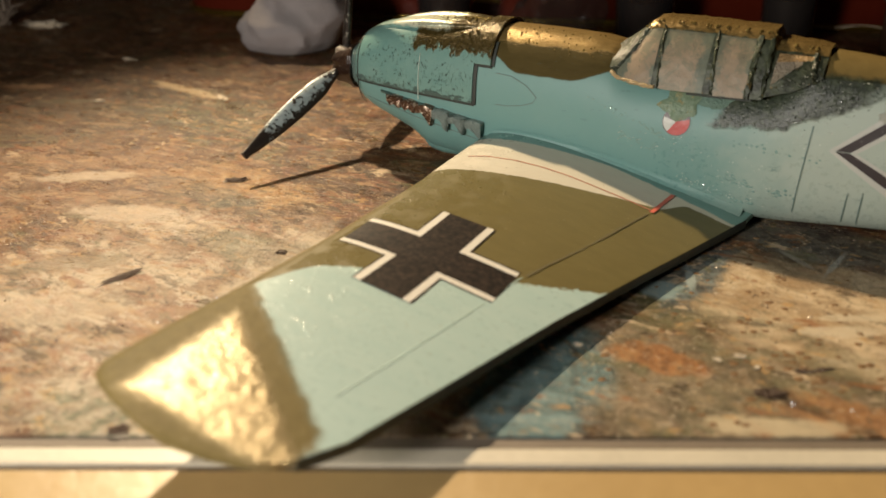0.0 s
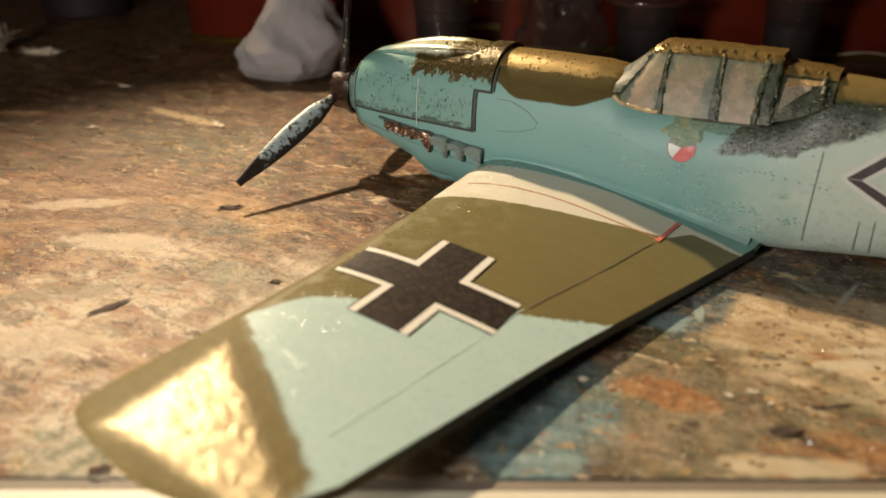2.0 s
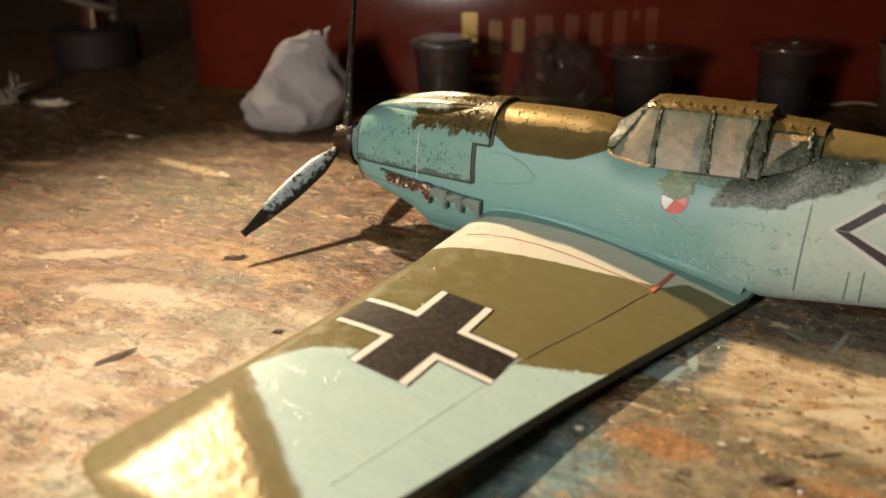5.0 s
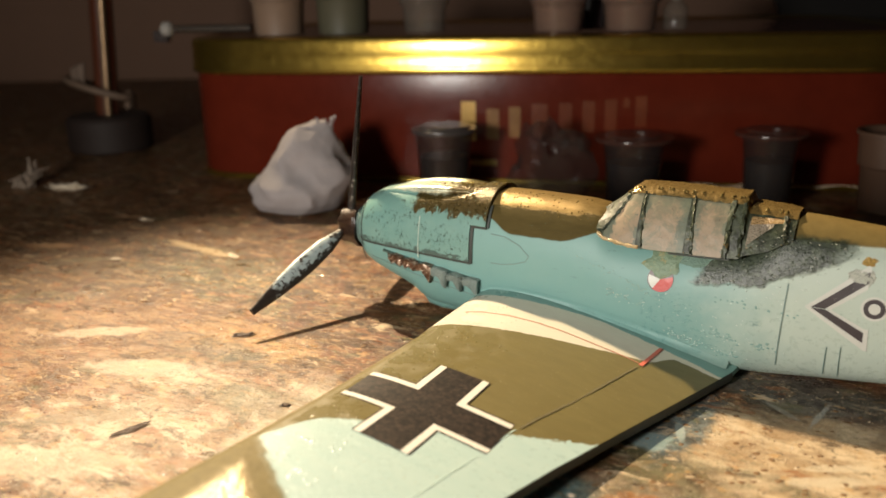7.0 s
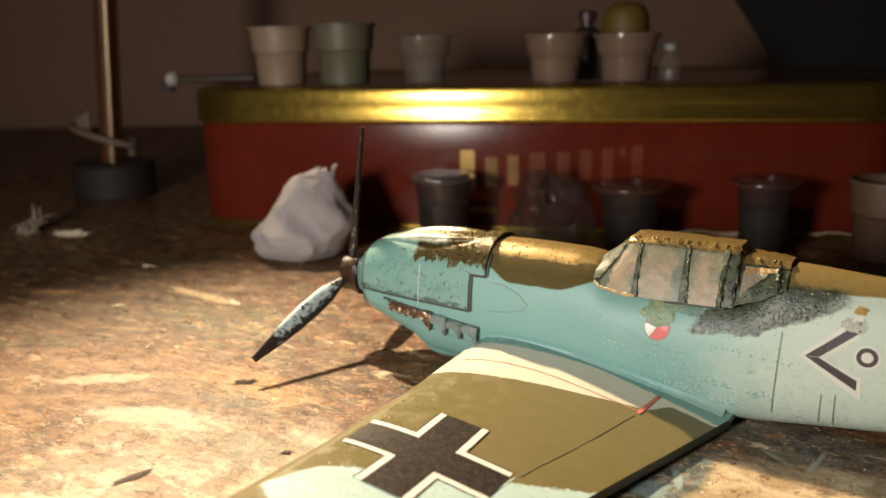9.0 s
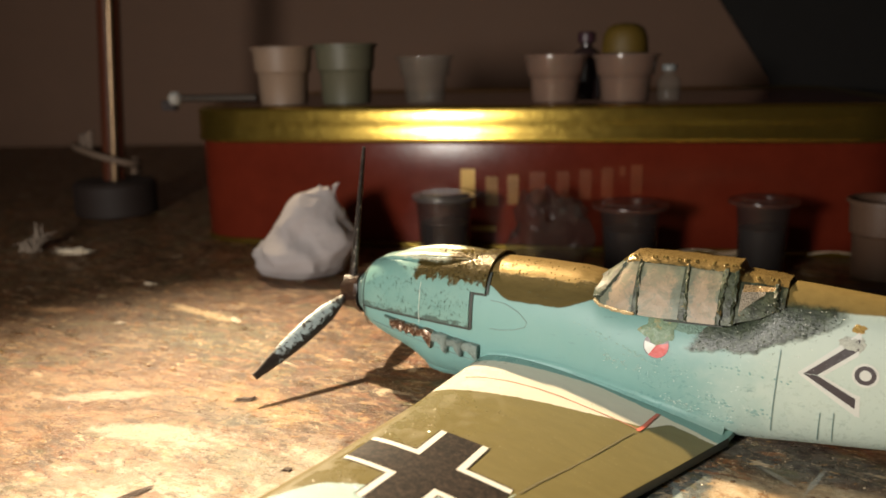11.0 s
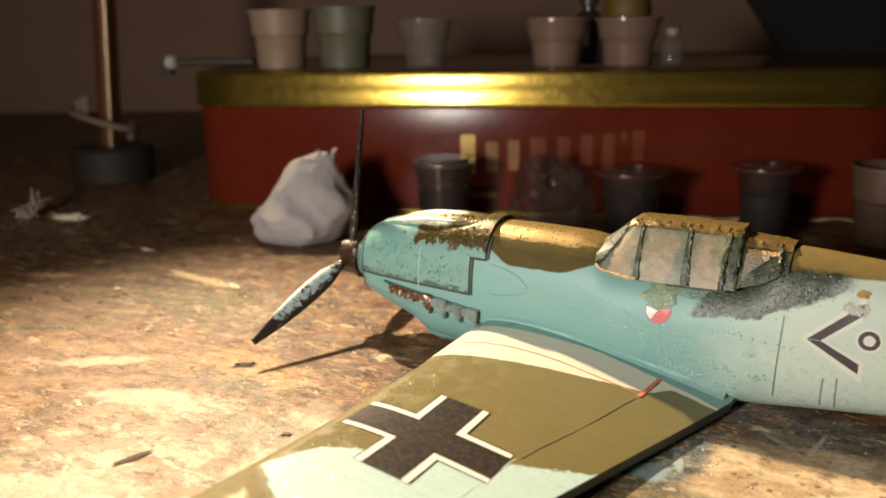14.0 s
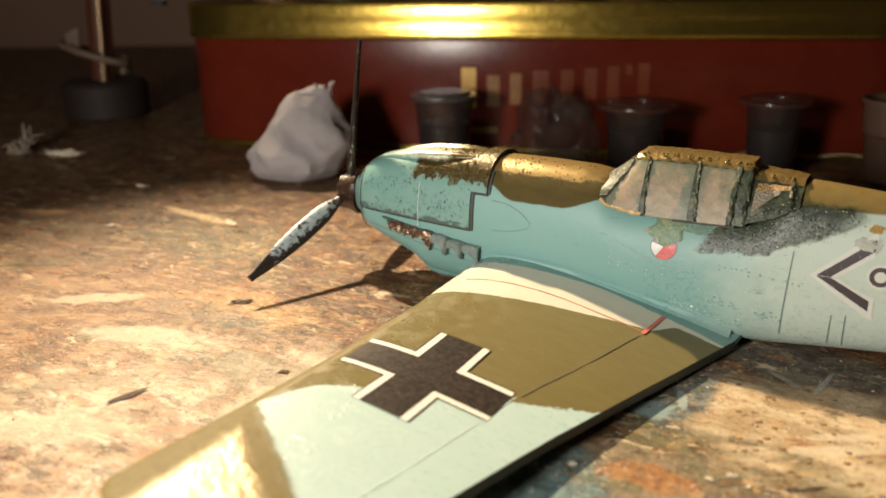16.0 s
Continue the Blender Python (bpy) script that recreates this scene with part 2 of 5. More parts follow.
def wing_paint():
    n = Nodes("wing_paint")
    wob = n.mul(n.add(n.noise(0.8, 5, 0.7), -0.5), 0.7)
    yy = n.add(n.y, wob)
    root_line = n.add(n.mul(n.add(n.math("MINIMUM", n.x, 46.6), -45.5), 0.30), -10.95)
    root_line = n.add(root_line, n.mul(n.step(n.x, 46.6, 49.4), 2.7))
    out_line = n.add(n.mul(n.add(n.x, -36.5), 0.65), n.add(n.mul(n.step(n.x, 27.5, 23.5), -5.0), -35.2))
    tip_line = n.add(n.mul(n.add(n.x, -27.3), -0.72), -49.2)
    streak = n.noise(0.9, 5, 0.65, n.stretch(0.35, 1.2, 1, 12))
    cream = n.mix(streak, (0.63, 0.565, 0.45), (0.74, 0.69, 0.565))
    olive = n.mix(streak, (0.138, 0.107, 0.033), (0.205, 0.166, 0.058))
    pale = n.mix(streak, (0.42, 0.59, 0.56), (0.57, 0.70, 0.65))
    tone = n.mix(n.step(n.math("SUBTRACT", yy, root_line), 0.10, -0.10), cream, olive)
    fillet = n.add(n.mul(n.math("ABSOLUTE", n.add(n.x, -40)), -0.085), -6.3)
    tone = n.mix(n.step(n.math("SUBTRACT", yy, fillet), -0.10, 0.15), tone, n.mix(streak, (0.15, 0.31, 0.285), (0.24, 0.40, 0.36)))
    frayed = n.add(yy, n.mul(n.add(n.noise(2.2, 3), -0.5), n.mul(n.step(n.x, 40, 42), 1.6)))
    tone = n.mix(n.step(n.math("SUBTRACT", frayed, out_line), 0.12, -0.12), tone, pale)
    # gold tip under thick lumpy varnish, bordered by olive
    lump = n.noise(0.9, 5, 0.6, warp=0.3)
    golden = n.mix(lump, (0.20, 0.150, 0.060), (0.46, 0.36, 0.19))
    past = n.math("SUBTRACT", n.add(n.y, n.mul(wob, 2.2)), tip_line)
    fore = n.step(n.add(n.x, n.mul(wob, 3)), 40.6, 39.4)
    tipped = n.mul(n.step(past, 0.4, -0.4), fore)
    lead = n.add(n.mul(n.math("ABSOLUTE", n.add(n.y, 34)), 0.03), 24.6)
    ahead = n.math("SUBTRACT", n.add(n.x, n.mul(wob, 1.2)), lead)
    front = n.mul(n.step(ahead, 0.5, -0.4), n.step(n.y, -22, -26))
    band = n.mul(n.step(past, -2.6, -1.4), n.step(past, 1.0, 0.2))
    band = n.math("MAXIMUM", n.mul(band, fore), n.mul(tipped, n.math("MAXIMUM", n.step(n.add(ahead, n.mul(wob, 2)), 2.8, 0.8), n.step(n.add(n.y, n.mul(wob, 2.5)), -61.4, -62.8))))
    border = n.mix(n.noise(1.2, 5, 0.7), (0.105, 0.082, 0.026), (0.235, 0.180, 0.065))
    tone = n.mix(tipped, tone, golden)
    tone = n.mix(n.mul(band, 0.9), tone, border)
    tone = n.mix(n.mul(front, 0.85), tone, border)
    tone = n.mix(n.mul(n.step(n.noise(3.5, 2), 0.70, 0.74), 0.5), tone, (0.40, 0.34, 0.20))
    lumps = n.add(n.mul(n.noise(0.60, 3, 0.5), 0.8), n.mul(n.noise(2.3, 3, 0.55), 0.42))
    fine = n.noise(7.0, 3, 0.6)
    rim = n.mul(n.step(n.noise(0.4, 4), 0.34, 0.54), n.step(ahead, 15.0, 1.0))
    height = n.add(n.mul(lumps, n.mul(n.mul(n.step(past, 1.5, -3.0), fore), n.mixf(band, 1.0, 0.35))), n.mul(fine, n.mixf(tipped, n.mixf(rim, 0.012, 0.085), 0.075)))
    on_pale = n.step(n.math("SUBTRACT", yy, out_line), 0.12, -0.12)
    rough = n.mixf(tipped, n.mixf(on_pale, n.mixf(n.noise(2.5, 3), 0.38, 0.46), n.mixf(n.noise(1.5, 4), 0.22, 0.36)), n.mixf(band, n.mixf(lump, 0.24, 0.42), 0.62))
    rough = n.mixf(n.mul(n.mul(rim, n.math("SUBTRACT", 1.0, n.math("MAXIMUM", tipped, front))), 0.75), rough, 0.20)
    rough = n.mixf(front, rough, 0.6)
    # drops of varnish along the leading edge
    drops = n.mul(n.mul(n.step(n.cells(1.5), 0.26, 0.0), n.step(n.noise(0.33, 3), 0.46, 0.56)), n.step(ahead, 14.0, 5.0))
    height = n.add(height, n.mul(drops, 0.22))
    rough = n.mixf(drops, rough, 0.12)
    return n.finish(tone, rough, n.mul(n.mul(tipped, n.math("SUBTRACT", 1.0, band)), 0.40), height, 0.22, n.mixf(n.math("MAXIMUM", front, band), n.mixf(on_pale, 0.6, 0.95), 0.2))


def board_paint():
    """Work board under years of spilt and brushed paint, worn along its length."""
    n = Nodes("board_paint")
    ALONG = -28.9

    def strokes(scale, low, high, aspect=3.0, turn=0.0, detail=8, warp=0.6):
        return n.step(n.noise(scale, detail, 0.68, n.stretch(1 / aspect, 1.0, 1, ALONG + turn), warp), low, high)

    def spots(scale, low, high, detail=5):
        return n.step(n.noise(scale, detail, 0.66), low, high)

    tone = n.mix(strokes(0.09, 0.40, 0.60, 1.5, warp=1.2), (0.040, 0.018, 0.007), (0.118, 0.054, 0.020))
    tone = n.mix(n.mul(strokes(0.15, 0.51, 0.60, 1.4, 25, warp=1.2), 0.70), tone, (0.215, 0.080, 0.036))
    tone = n.mix(n.mul(strokes(0.12, 0.54, 0.62, 1.4, -15, warp=1.2), 0.75), tone, (0.115, 0.108, 0.046))
    tone = n.mix(n.mul(strokes(0.26, 0.53, 0.62, 1.7, warp=1.0), 0.70), tone, (0.25, 0.145, 0.075))
    tone = n.mix(n.mul(strokes(0.24, 0.56, 0.63, 1.6, 15, warp=1.0), 0.60), tone, (0.036, 0.022, 0.013))
    # broad pale spill on the near side of the nose
    spill = n.blob(17, -43, 28, 20, 1.1, 0.11, 0.42)
    milk = n.mix(strokes(0.13, 0.38, 0.58, 1.4, warp=1.0), (0.33, 0.215, 0.135), (0.56, 0.455, 0.33))
    milk = n.mix(n.mul(strokes(0.25, 0.51, 0.60, 1.6, 20, warp=1.0), 0.75), milk, (0.36, 0.195, 0.125))
    milk = n.mix(n.mul(strokes(0.20, 0.54, 0.62, 1.6, 60, warp=1.0), 0.80), milk, (0.20, 0.175, 0.12))
    milk = n.mix(n.mul(strokes(0.40, 0.54, 0.59, 2.0, -20), 0.7), milk, (0.66, 0.56, 0.42))
    milk = n.mix(n.mul(strokes(0.7, 0.58, 0.63, 2.5, 10), 0.5), milk, (0.30, 0.185, 0.11))
    tone = n.mix(n.mul(spill, 0.95), tone, milk)
    tone = n.mix(n.mul(n.blob(-2, -21, 12, 5, 0.9, 0.2), 0.7), tone, n.mix(spots(0.8, 0.42, 0.58), (0.42, 0.22, 0.075), (0.56, 0.37, 0.17)))
    tone = n.mix(n.mul(n.blob(-4, -25, 11, 2.5, 0.9, 0.25), 0.7), tone, (0.11, 0.115, 0.085))
    # grey film, teal, rust and cream strokes on the far side of the wing
    film = n.mix(strokes(0.35, 0.38, 0.62, 1.4), (0.125, 0.105, 0.062), (0.33, 0.255, 0.165))
    tone = n.mix(n.mul(n.blob(62, -36, 20, 9, 0.6, 0.15), 0.80), tone, film)
    tan = n.mix(strokes(0.25, 0.40, 0.60, 1.6), (0.40, 0.275, 0.155), (0.66, 0.52, 0.34))
    tone = n.mix(n.mul(n.blob(64, -18.5, 13, 10, 0.6, 0.15), 0.95), tone, tan)
    tone = n.mix(n.mul(n.mul(n.blob(60, -29, 13, 7, 0.9, 0.16, 0.4), strokes(0.3, 0.42, 0.58, 1.8, 20)), 0.7), tone, (0.20, 0.175, 0.095))
    tone = n.mix(n.mul(n.blob(47, -40, 5.5, 9, 0.6, 0.25), 0.92), tone, n.mix(strokes(0.6, 0.35, 0.65, 1.3), (0.070, 0.130, 0.140), (0.19, 0.30, 0.30)))
    # dark teal paint, deepened to carry the wing's shadow strip
    tone = n.mix(n.mul(n.blob(52, -15.5, 3.4, 9.5, 0.6, 0.35), 0.92), tone, n.mix(spots(0.6, 0.42, 0.60), (0.045, 0.062, 0.066), (0.16, 0.205, 0.21)))
    # dark grey by the belly paints the fuselage's shadow on the board
    tone = n.mix(n.mul(n.blob(62, -4.5, 11, 5, 0.6, 0.3), 0.8), tone, n.mix(spots(0.6, 0.4, 0.6), (0.05, 0.048, 0.045), (0.16, 0.15, 0.13)))
    tone = n.mix(n.mul(n.blob(54, -32.3, 4.6, 2.0, 0.7, 0.45), 0.85), tone, n.mix(spots(1.2, 0.35, 0.65), (0.22, 0.085, 0.025), (0.42, 0.18, 0.055)))
    tone = n.mix(n.mul(n.blob(69, -33, 5.5, 2.4, 0.7, 0.45), 0.8), tone, n.mix(spots(1.0, 0.35, 0.65), (0.28, 0.12, 0.045), (0.46, 0.24, 0.10)))
    tone = n.mix(n.mul(n.blob(66, -37.5, 8, 2.0, 0.9, 0.4), 0.75), tone, (0.56, 0.46, 0.30))
    tone = n.mix(n.mul(n.blob(24, -60, 11, 4, 0.8, 0.3), 0.75), tone, n.mix(spots(0.5, 0.4, 0.6), (0.17, 0.20, 0.13), (0.55, 0.47, 0.35)))
    # olive-green and rusty films between the spill and the tin
    tone = n.mix(n.mul(n.blob(-26, -4, 20, 8, 0.9, 0.14, 0.35), 0.65), tone, n.mix(strokes(0.3, 0.4, 0.6, 1.8), (0.060, 0.058, 0.026), (0.165, 0.150, 0.080)))
    tone = n.mix(n.mul(n.blob(-16, -17, 13, 5, 1.0, 0.18, 0.35), 0.6), tone, n.mix(strokes(0.4, 0.4, 0.6, 2.0), (0.105, 0.048, 0.020), (0.27, 0.135, 0.058)))
    tone = n.mix(n.mul(n.blob(-44, 10, 16, 5, 1.0, 0.16, 0.35), 0.6), tone, (0.135, 0.060, 0.026))
    tone = n.mix(n.mul(n.blob(14, -33, 10, 3.5, 0.9, 0.2, 0.35), 0.55), tone, n.mix(strokes(0.5, 0.4, 0.6, 1.6), (0.21, 0.20, 0.13), (0.36, 0.34, 0.25)))
    # scrapes, scratches, grit, thinner over the spill
    bare = n.mixf(spill, 1.0, 0.55)
    mottle = n.noise(0.32, 7, 0.72, warp=0.8)
    tone = n.mix(n.mul(n.step(mottle, 0.50, 0.38), 0.55), tone, n.mix(0.55, tone, (0.050, 0.026, 0.012)))
    tone = n.mix(n.mul(n.step(mottle, 0.53, 0.62), 0.45), tone, n.mix(0.50, tone, (0.52, 0.32, 0.13)))
    for mask, strength, colour in (
            (strokes(0.30, 0.605, 0.63, 1.9), 0.80, (0.64, 0.49, 0.32)), (strokes(0.50, 0.605, 0.635, 1.6), 0.75, (0.50, 0.30, 0.12)),
            (strokes(0.26, 0.59, 0.63, 2.0, 30), 0.75, (0.29, 0.115, 0.040)), (strokes(0.38, 0.60, 0.635, 2.2, -12), 0.70, (0.050, 0.030, 0.015)),
            (strokes(0.22, 0.60, 0.64, 1.5, 50), 0.65, (0.130, 0.130, 0.065)), (strokes(0.5, 0.61, 0.65, 5.0, 75), 0.45, (0.50, 0.40, 0.28)),
            (spots(0.9, 0.61, 0.64), 0.65, (0.05, 0.03, 0.018)), (spots(1.5, 0.62, 0.65, 4), 0.55, (0.55, 0.40, 0.24)),
            (spots(2.2, 0.63, 0.67, 3), 0.60, (0.62, 0.50, 0.36)), (spots(1.7, 0.62, 0.645, 3), 0.40, (0.060, 0.036, 0.020)), (strokes(1.3, 0.61, 0.64, 2.6), 0.60, (0.66, 0.52, 0.35))):
        tone = n.mix(n.mul(n.mul(mask, bare), strength), tone, colour)
    # broad dark browns put the lamp's fall-off at the back left into the colour
    tone = n.mix(n.mul(n.blob(-44, -16, 19, 10, 0.9, 0.15, 0.4), 0.60), tone, n.mix(strokes(0.35, 0.4, 0.6, 2.0), (0.050, 0.032, 0.015), (0.155, 0.090, 0.042)))
    tone = n.mix(n.mul(n.blob(-66, 2, 42, 24, 0.8, 0.10, 0.5, 20), 0.55), tone, n.mix(strokes(0.3, 0.4, 0.6, 2.0), (0.036, 0.022, 0.011), (0.110, 0.058, 0.026)))
    tone = n.mix(n.mul(n.blob(-20, -28, 20, 11, 0.9, 0.14, 0.45, 25), 0.55), tone, n.mix(strokes(0.35, 0.4, 0.6, 1.8), (0.17, 0.080, 0.034), (0.36, 0.215, 0.115)))
    # fine scratches and flecks over the films
    for mask, strength, colour in (
            (strokes(0.75, 0.575, 0.60, 2.6, 8), 0.55, (0.46, 0.30, 0.16)), (strokes(0.65, 0.575, 0.60, 2.8, -18), 0.60, (0.045, 0.026, 0.013)),
            (strokes(0.55, 0.59, 0.61, 2.2, 35), 0.50, (0.30, 0.125, 0.050)), (spots(1.3, 0.60, 0.62, 4), 0.55, (0.055, 0.034, 0.020))):
        tone = n.mix(n.mul(n.mul(mask, n.step(n.x, 26, 10)), strength), tone, colour)
    # single strokes and smears that stand out
    for cx, cy, rx, ry, turn, strength, colour in (
            (-36, 5.0, 9.5, 1.3, -7, 0.85, (0.50, 0.37, 0.21)), (-61.5, -5.6, 4.6, 1.3, 27, 0.7, (0.42, 0.24, 0.12)), (-65, 14, 3.6, 0.8, 27, 0.6, (0.42, 0.25, 0.13)),
            (-26, -4.7, 1.7, 0.45, 38, 0.8, (0.035, 0.022, 0.014)), (-10.7, -10.7, 1.4, 0.5, 60, 0.75, (0.05, 0.030, 0.018)), (-38.5, -24, 5.0, 0.6, 27, 0.7, (0.045, 0.020, 0.010)),
            (-38.5, -17, 4.0, 1.1, 107, 0.6, (0.10, 0.040, 0.014)), (-34, -13, 5.0, 0.6, 20, 0.55, (0.40, 0.27, 0.15)), (-48, -8, 6.0, 1.2, 30, 0.5, (0.115, 0.10, 0.05)),
            (-20, -28, 7.0, 1.6, 35, 0.55, (0.62, 0.50, 0.36)), (-6, -33, 8.0, 2.2, 20, 0.5, (0.66, 0.55, 0.42)), (2, -52, 9.0, 3.0, 25, 0.45, (0.60, 0.50, 0.37)), (-2, -44, 6.0, 1.6, 40, 0.5, (0.26, 0.22, 0.15)),
            (50.8, -21.3, 2.5, 1.7, 30, 0.75, (0.26, 0.36, 0.36)), (52.8, -18.6, 0.5, 2.2, 20, 0.6, (0.40, 0.48, 0.46)), (66.2, -21, 4.2, 0.9, 28, 0.7, (0.66, 0.56, 0.40)), (66.5, -18.4, 3.2, 0.6, 28, 0.65, (0.66, 0.56, 0.40)),
            (64.5, -36.2, 5.0, 1.0, 28, 0.7, (0.58, 0.48, 0.32)), (64, -9.0, 0.3, 3.2, -10, 0.55, (0.46, 0.48, 0.46)), (60.8, -9.5, 2.6, 0.35, -35, 0.5, (0.38, 0.37, 0.33)), (47.6, -44.5, 5.0, 0.6, 25, 0.55, (0.24, 0.34, 0.34))):
        tone = n.mix(n.mul(n.blob(cx, cy, rx, ry, 0.75, 0.5, 0.22, turn), strength), tone, colour)
    wet = n.mul(n.step(n.noise(0.28, 5, 0.7), 0.44, 0.62), n.step(n.noise(3.2, 3, 0.6), 0.53, 0.60))
    pits, rises = n.noise(2.6, 5, 0.72), n.noise(0.45, 8, 0.70, n.stretch(0.5, 1, 1, ALONG))
    height = n.add(n.add(n.mul(rises, 1.1), n.mul(pits, 0.16)), n.mul(wet, 0.10))
    gloss = n.mixf(n.step(n.noise(0.35, 7, 0.7, n.stretch(0.5, 1, 1, ALONG)), 0.36, 0.60), 0.26, 0.55)
    gloss = n.mixf(wet, gloss, 0.10)
    return n.finish(tone, gloss, 0.0, height, 0.28, n.mixf(wet, 0.26, 0.9))


def gold_tin():
    n = Nodes("gold_tin")
    tone = n.mix(n.noise(0.7, 5, 0.7), (0.33, 0.21, 0.032), (0.56, 0.39, 0.085))
    return n.finish(tone, n.mixf(n.noise(0.5, 4), 0.15, 0.24), 0.92, n.noise(0.9, 3), 0.02)


def red_tin():
    n = Nodes("red_tin")
    tone = n.mix(n.noise(0.15, 5, 0.7), (0.075, 0.010, 0.005), (0.140, 0.020, 0.009))
    return n.finish(tone, n.mixf(n.noise(0.6, 4), 0.15, 0.22), 0.0, n.noise(1.0, 3), 0.01, 0.14)


def blade_paint(hub, edge, way, length):
    """Pale flaking paint over black, worn off along the lower edge and at the tip."""
    n = Nodes("blade_paint")
    flake = n.add(n.noise(1.7, 6, 0.75, warp=0.5), -0.5)

    def along(v):
        d = n.add(n.add(n.mul(n.x, v.x), n.mul(n.y, v.y)), n.mul(n.z, v.z))
        return n.add(d, -hub.dot(v))
    low = n.step(n.add(along(edge), n.mul(flake, 3.4)), 0.50, 0.38)
    tip = n.step(n.add(along(way), n.mul(flake, 7.0)), length * 0.79, length * 0.75)
    root = n.step(n.add(along(way), n.mul(flake, 9.0)), length * 0.14, length * 0.20)
    fac = n.mul(n.mul(n.mul(low, root), tip), n.step(n.noise(1.2, 6, 0.75, warp=0.6), 0.42, 0.435))
    tone = n.mix(fac, n.mix(n.noise(1.8, 4), (0.014, 0.012, 0.012), (0.05, 0.036, 0.028)), n.mix(n.noise(1.5, 4), (0.27, 0.37, 0.39), (0.60, 0.66, 0.64)))
    return n.finish(tone, 0.36, 0.0, n.add(n.mul(fac, 0.8), n.mul(n.noise(2, 3), 0.6)), 0.09)


def dark_blade_paint():
    n = Nodes("dark_blade_paint")
    flake = n.noise(1.5, 5, 0.7)
    tone = n.mix(n.step(flake, 0.58, 0.64), (0.022, 0.018, 0.016), (0.26, 0.24, 0.20))
    return n.finish(tone, 0.30, 0.0, flake, 0.11)


def clear(name, tint, rough, solid):
    """Thin cloudy plastic: part see-through, part milky."""
    n = Nodes(name)
    mat = n.finish(n.mix(n.noise(0.4, 4), tuple(c * 0.8 for c in tint), tint), rough, 0.0, n.noise(0.9, 3), 0.05, 0.5, 0.2)
    n.out.inputs["Alpha"].default_value = solid
    return mat


M_FUSE, M_COWL, M_WING = fuselage_paint(), cowl_paint(), wing_paint()
M_BOARD, M_GOLD, M_RED = board_paint(), gold_tin(), red_tin()
M_BLADE_DARK = dark_blade_paint()
M_LINE = plain("panel_wash", (0.035, 0.042, 0.036), 0.6)
M_FAINT = plain("faint_wash", (0.16, 0.24, 0.22), 0.5)
def decal_black():
    n = Nodes("decal_black")
    tone = n.mix(n.step(n.noise(1.9, 6, 0.75), 0.35, 0.75), (0.009, 0.008, 0.007), (0.075, 0.050, 0.038))
    return n.finish(tone, 0.44, 0.0, n.noise(4.0, 4, 0.6), 0.015, 0.22)


M_BLACK = decal_black()
M_WHITE = plain("decal_white", (0.80, 0.76, 0.68), 0.4, vary=0.06)
M_MARKBLACK = plain("faded_black", (0.045, 0.036, 0.040), 0.4, grain=3, vary=0.5)
M_MARKWHITE = plain("faded_white", (0.60, 0.61, 0.56), 0.4, vary=0.12)
M_REDPEN = plain("red_line_decal", (0.60, 0.13, 0.08), 0.45)
M_REDTHIN = plain("thin_red_line", (0.58, 0.24, 0.15), 0.45)
def exhaust_paint():
    n = Nodes("chipped_exhaust")
    tone = n.mix(n.noise(1.6, 5, 0.7), (0.045, 0.024, 0.016), (0.21, 0.112, 0.062))
    tone = n.mix(n.step(n.noise(2.4, 4, 0.7), 0.53, 0.58), tone, (0.56, 0.45, 0.34))
    return n.finish(tone, 0.28, 0.45, n.noise(2.0, 4, 0.6), 0.12)


M_EXHAUST = exhaust_paint()
M_EXHAUST_PALE = plain("painted_exhaust", (0.27, 0.335, 0.305), 0.22, 0.1, 2.0, 0.55, 0.35)
def hub_paint():
    n = Nodes("worn_hub")
    tone = n.mix(n.noise(1.2, 5, 0.7), (0.006, 0.004, 0.003), (0.040, 0.017, 0.009))
    tone = n.mix(n.step(n.noise(2.4, 4, 0.7), 0.64, 0.67), tone, (0.30, 0.25, 0.20))
    return n.finish(tone, 0.34, 0.0, n.noise(1.6, 4, 0.6), 0.12, 0.5)


M_HUB = hub_paint()


def pane_grime():
    """Clouded panes smeared with green paint from their frames."""
    n = Nodes("grimy_pane")
    tone = n.mix(n.noise(0.5, 6, 0.7), (0.20, 0.155, 0.10), (0.46, 0.35, 0.24))
    ragged = n.mul(n.add(n.noise(0.8, 6, 0.72), -0.5), 4.0)
    for x, wide in ((39.6, 0.9), (43.6, 0.5), (48.6, 1.3), (52.9, 0.5)):
        off = n.add(n.math("ABSOLUTE", n.add(n.x, -x)), ragged)
        tone = n.mix(n.mul(n.step(off, wide, wide * 0.5), 0.85), tone, n.mix(n.noise(1.4, 4), (0.055, 0.080, 0.060), (0.16, 0.21, 0.16)))
    top = n.step(n.add(n.z, ragged), 18.2, 18.9)
    tone = n.mix(n.mul(top, 0.7), tone, n.mix(n.noise(1.1, 5), (0.09, 0.12, 0.085), (0.22, 0.22, 0.14)))
    tone = n.mix(n.mul(n.step(n.noise(0.45, 6, 0.75, warp=0.8), 0.47, 0.58), 0.65), tone, n.mix(n.noise(0.9, 4), (0.12, 0.13, 0.085), (0.26, 0.25, 0.17)))
    tone = n.mix(n.mul(n.step(n.noise(1.4, 4, 0.7), 0.62, 0.70), 0.6), tone, (0.12, 0.10, 0.07))
    return n.finish(tone, 0.46, 0.0, n.noise(0.7, 4, 0.5), 0.10, 0.35)


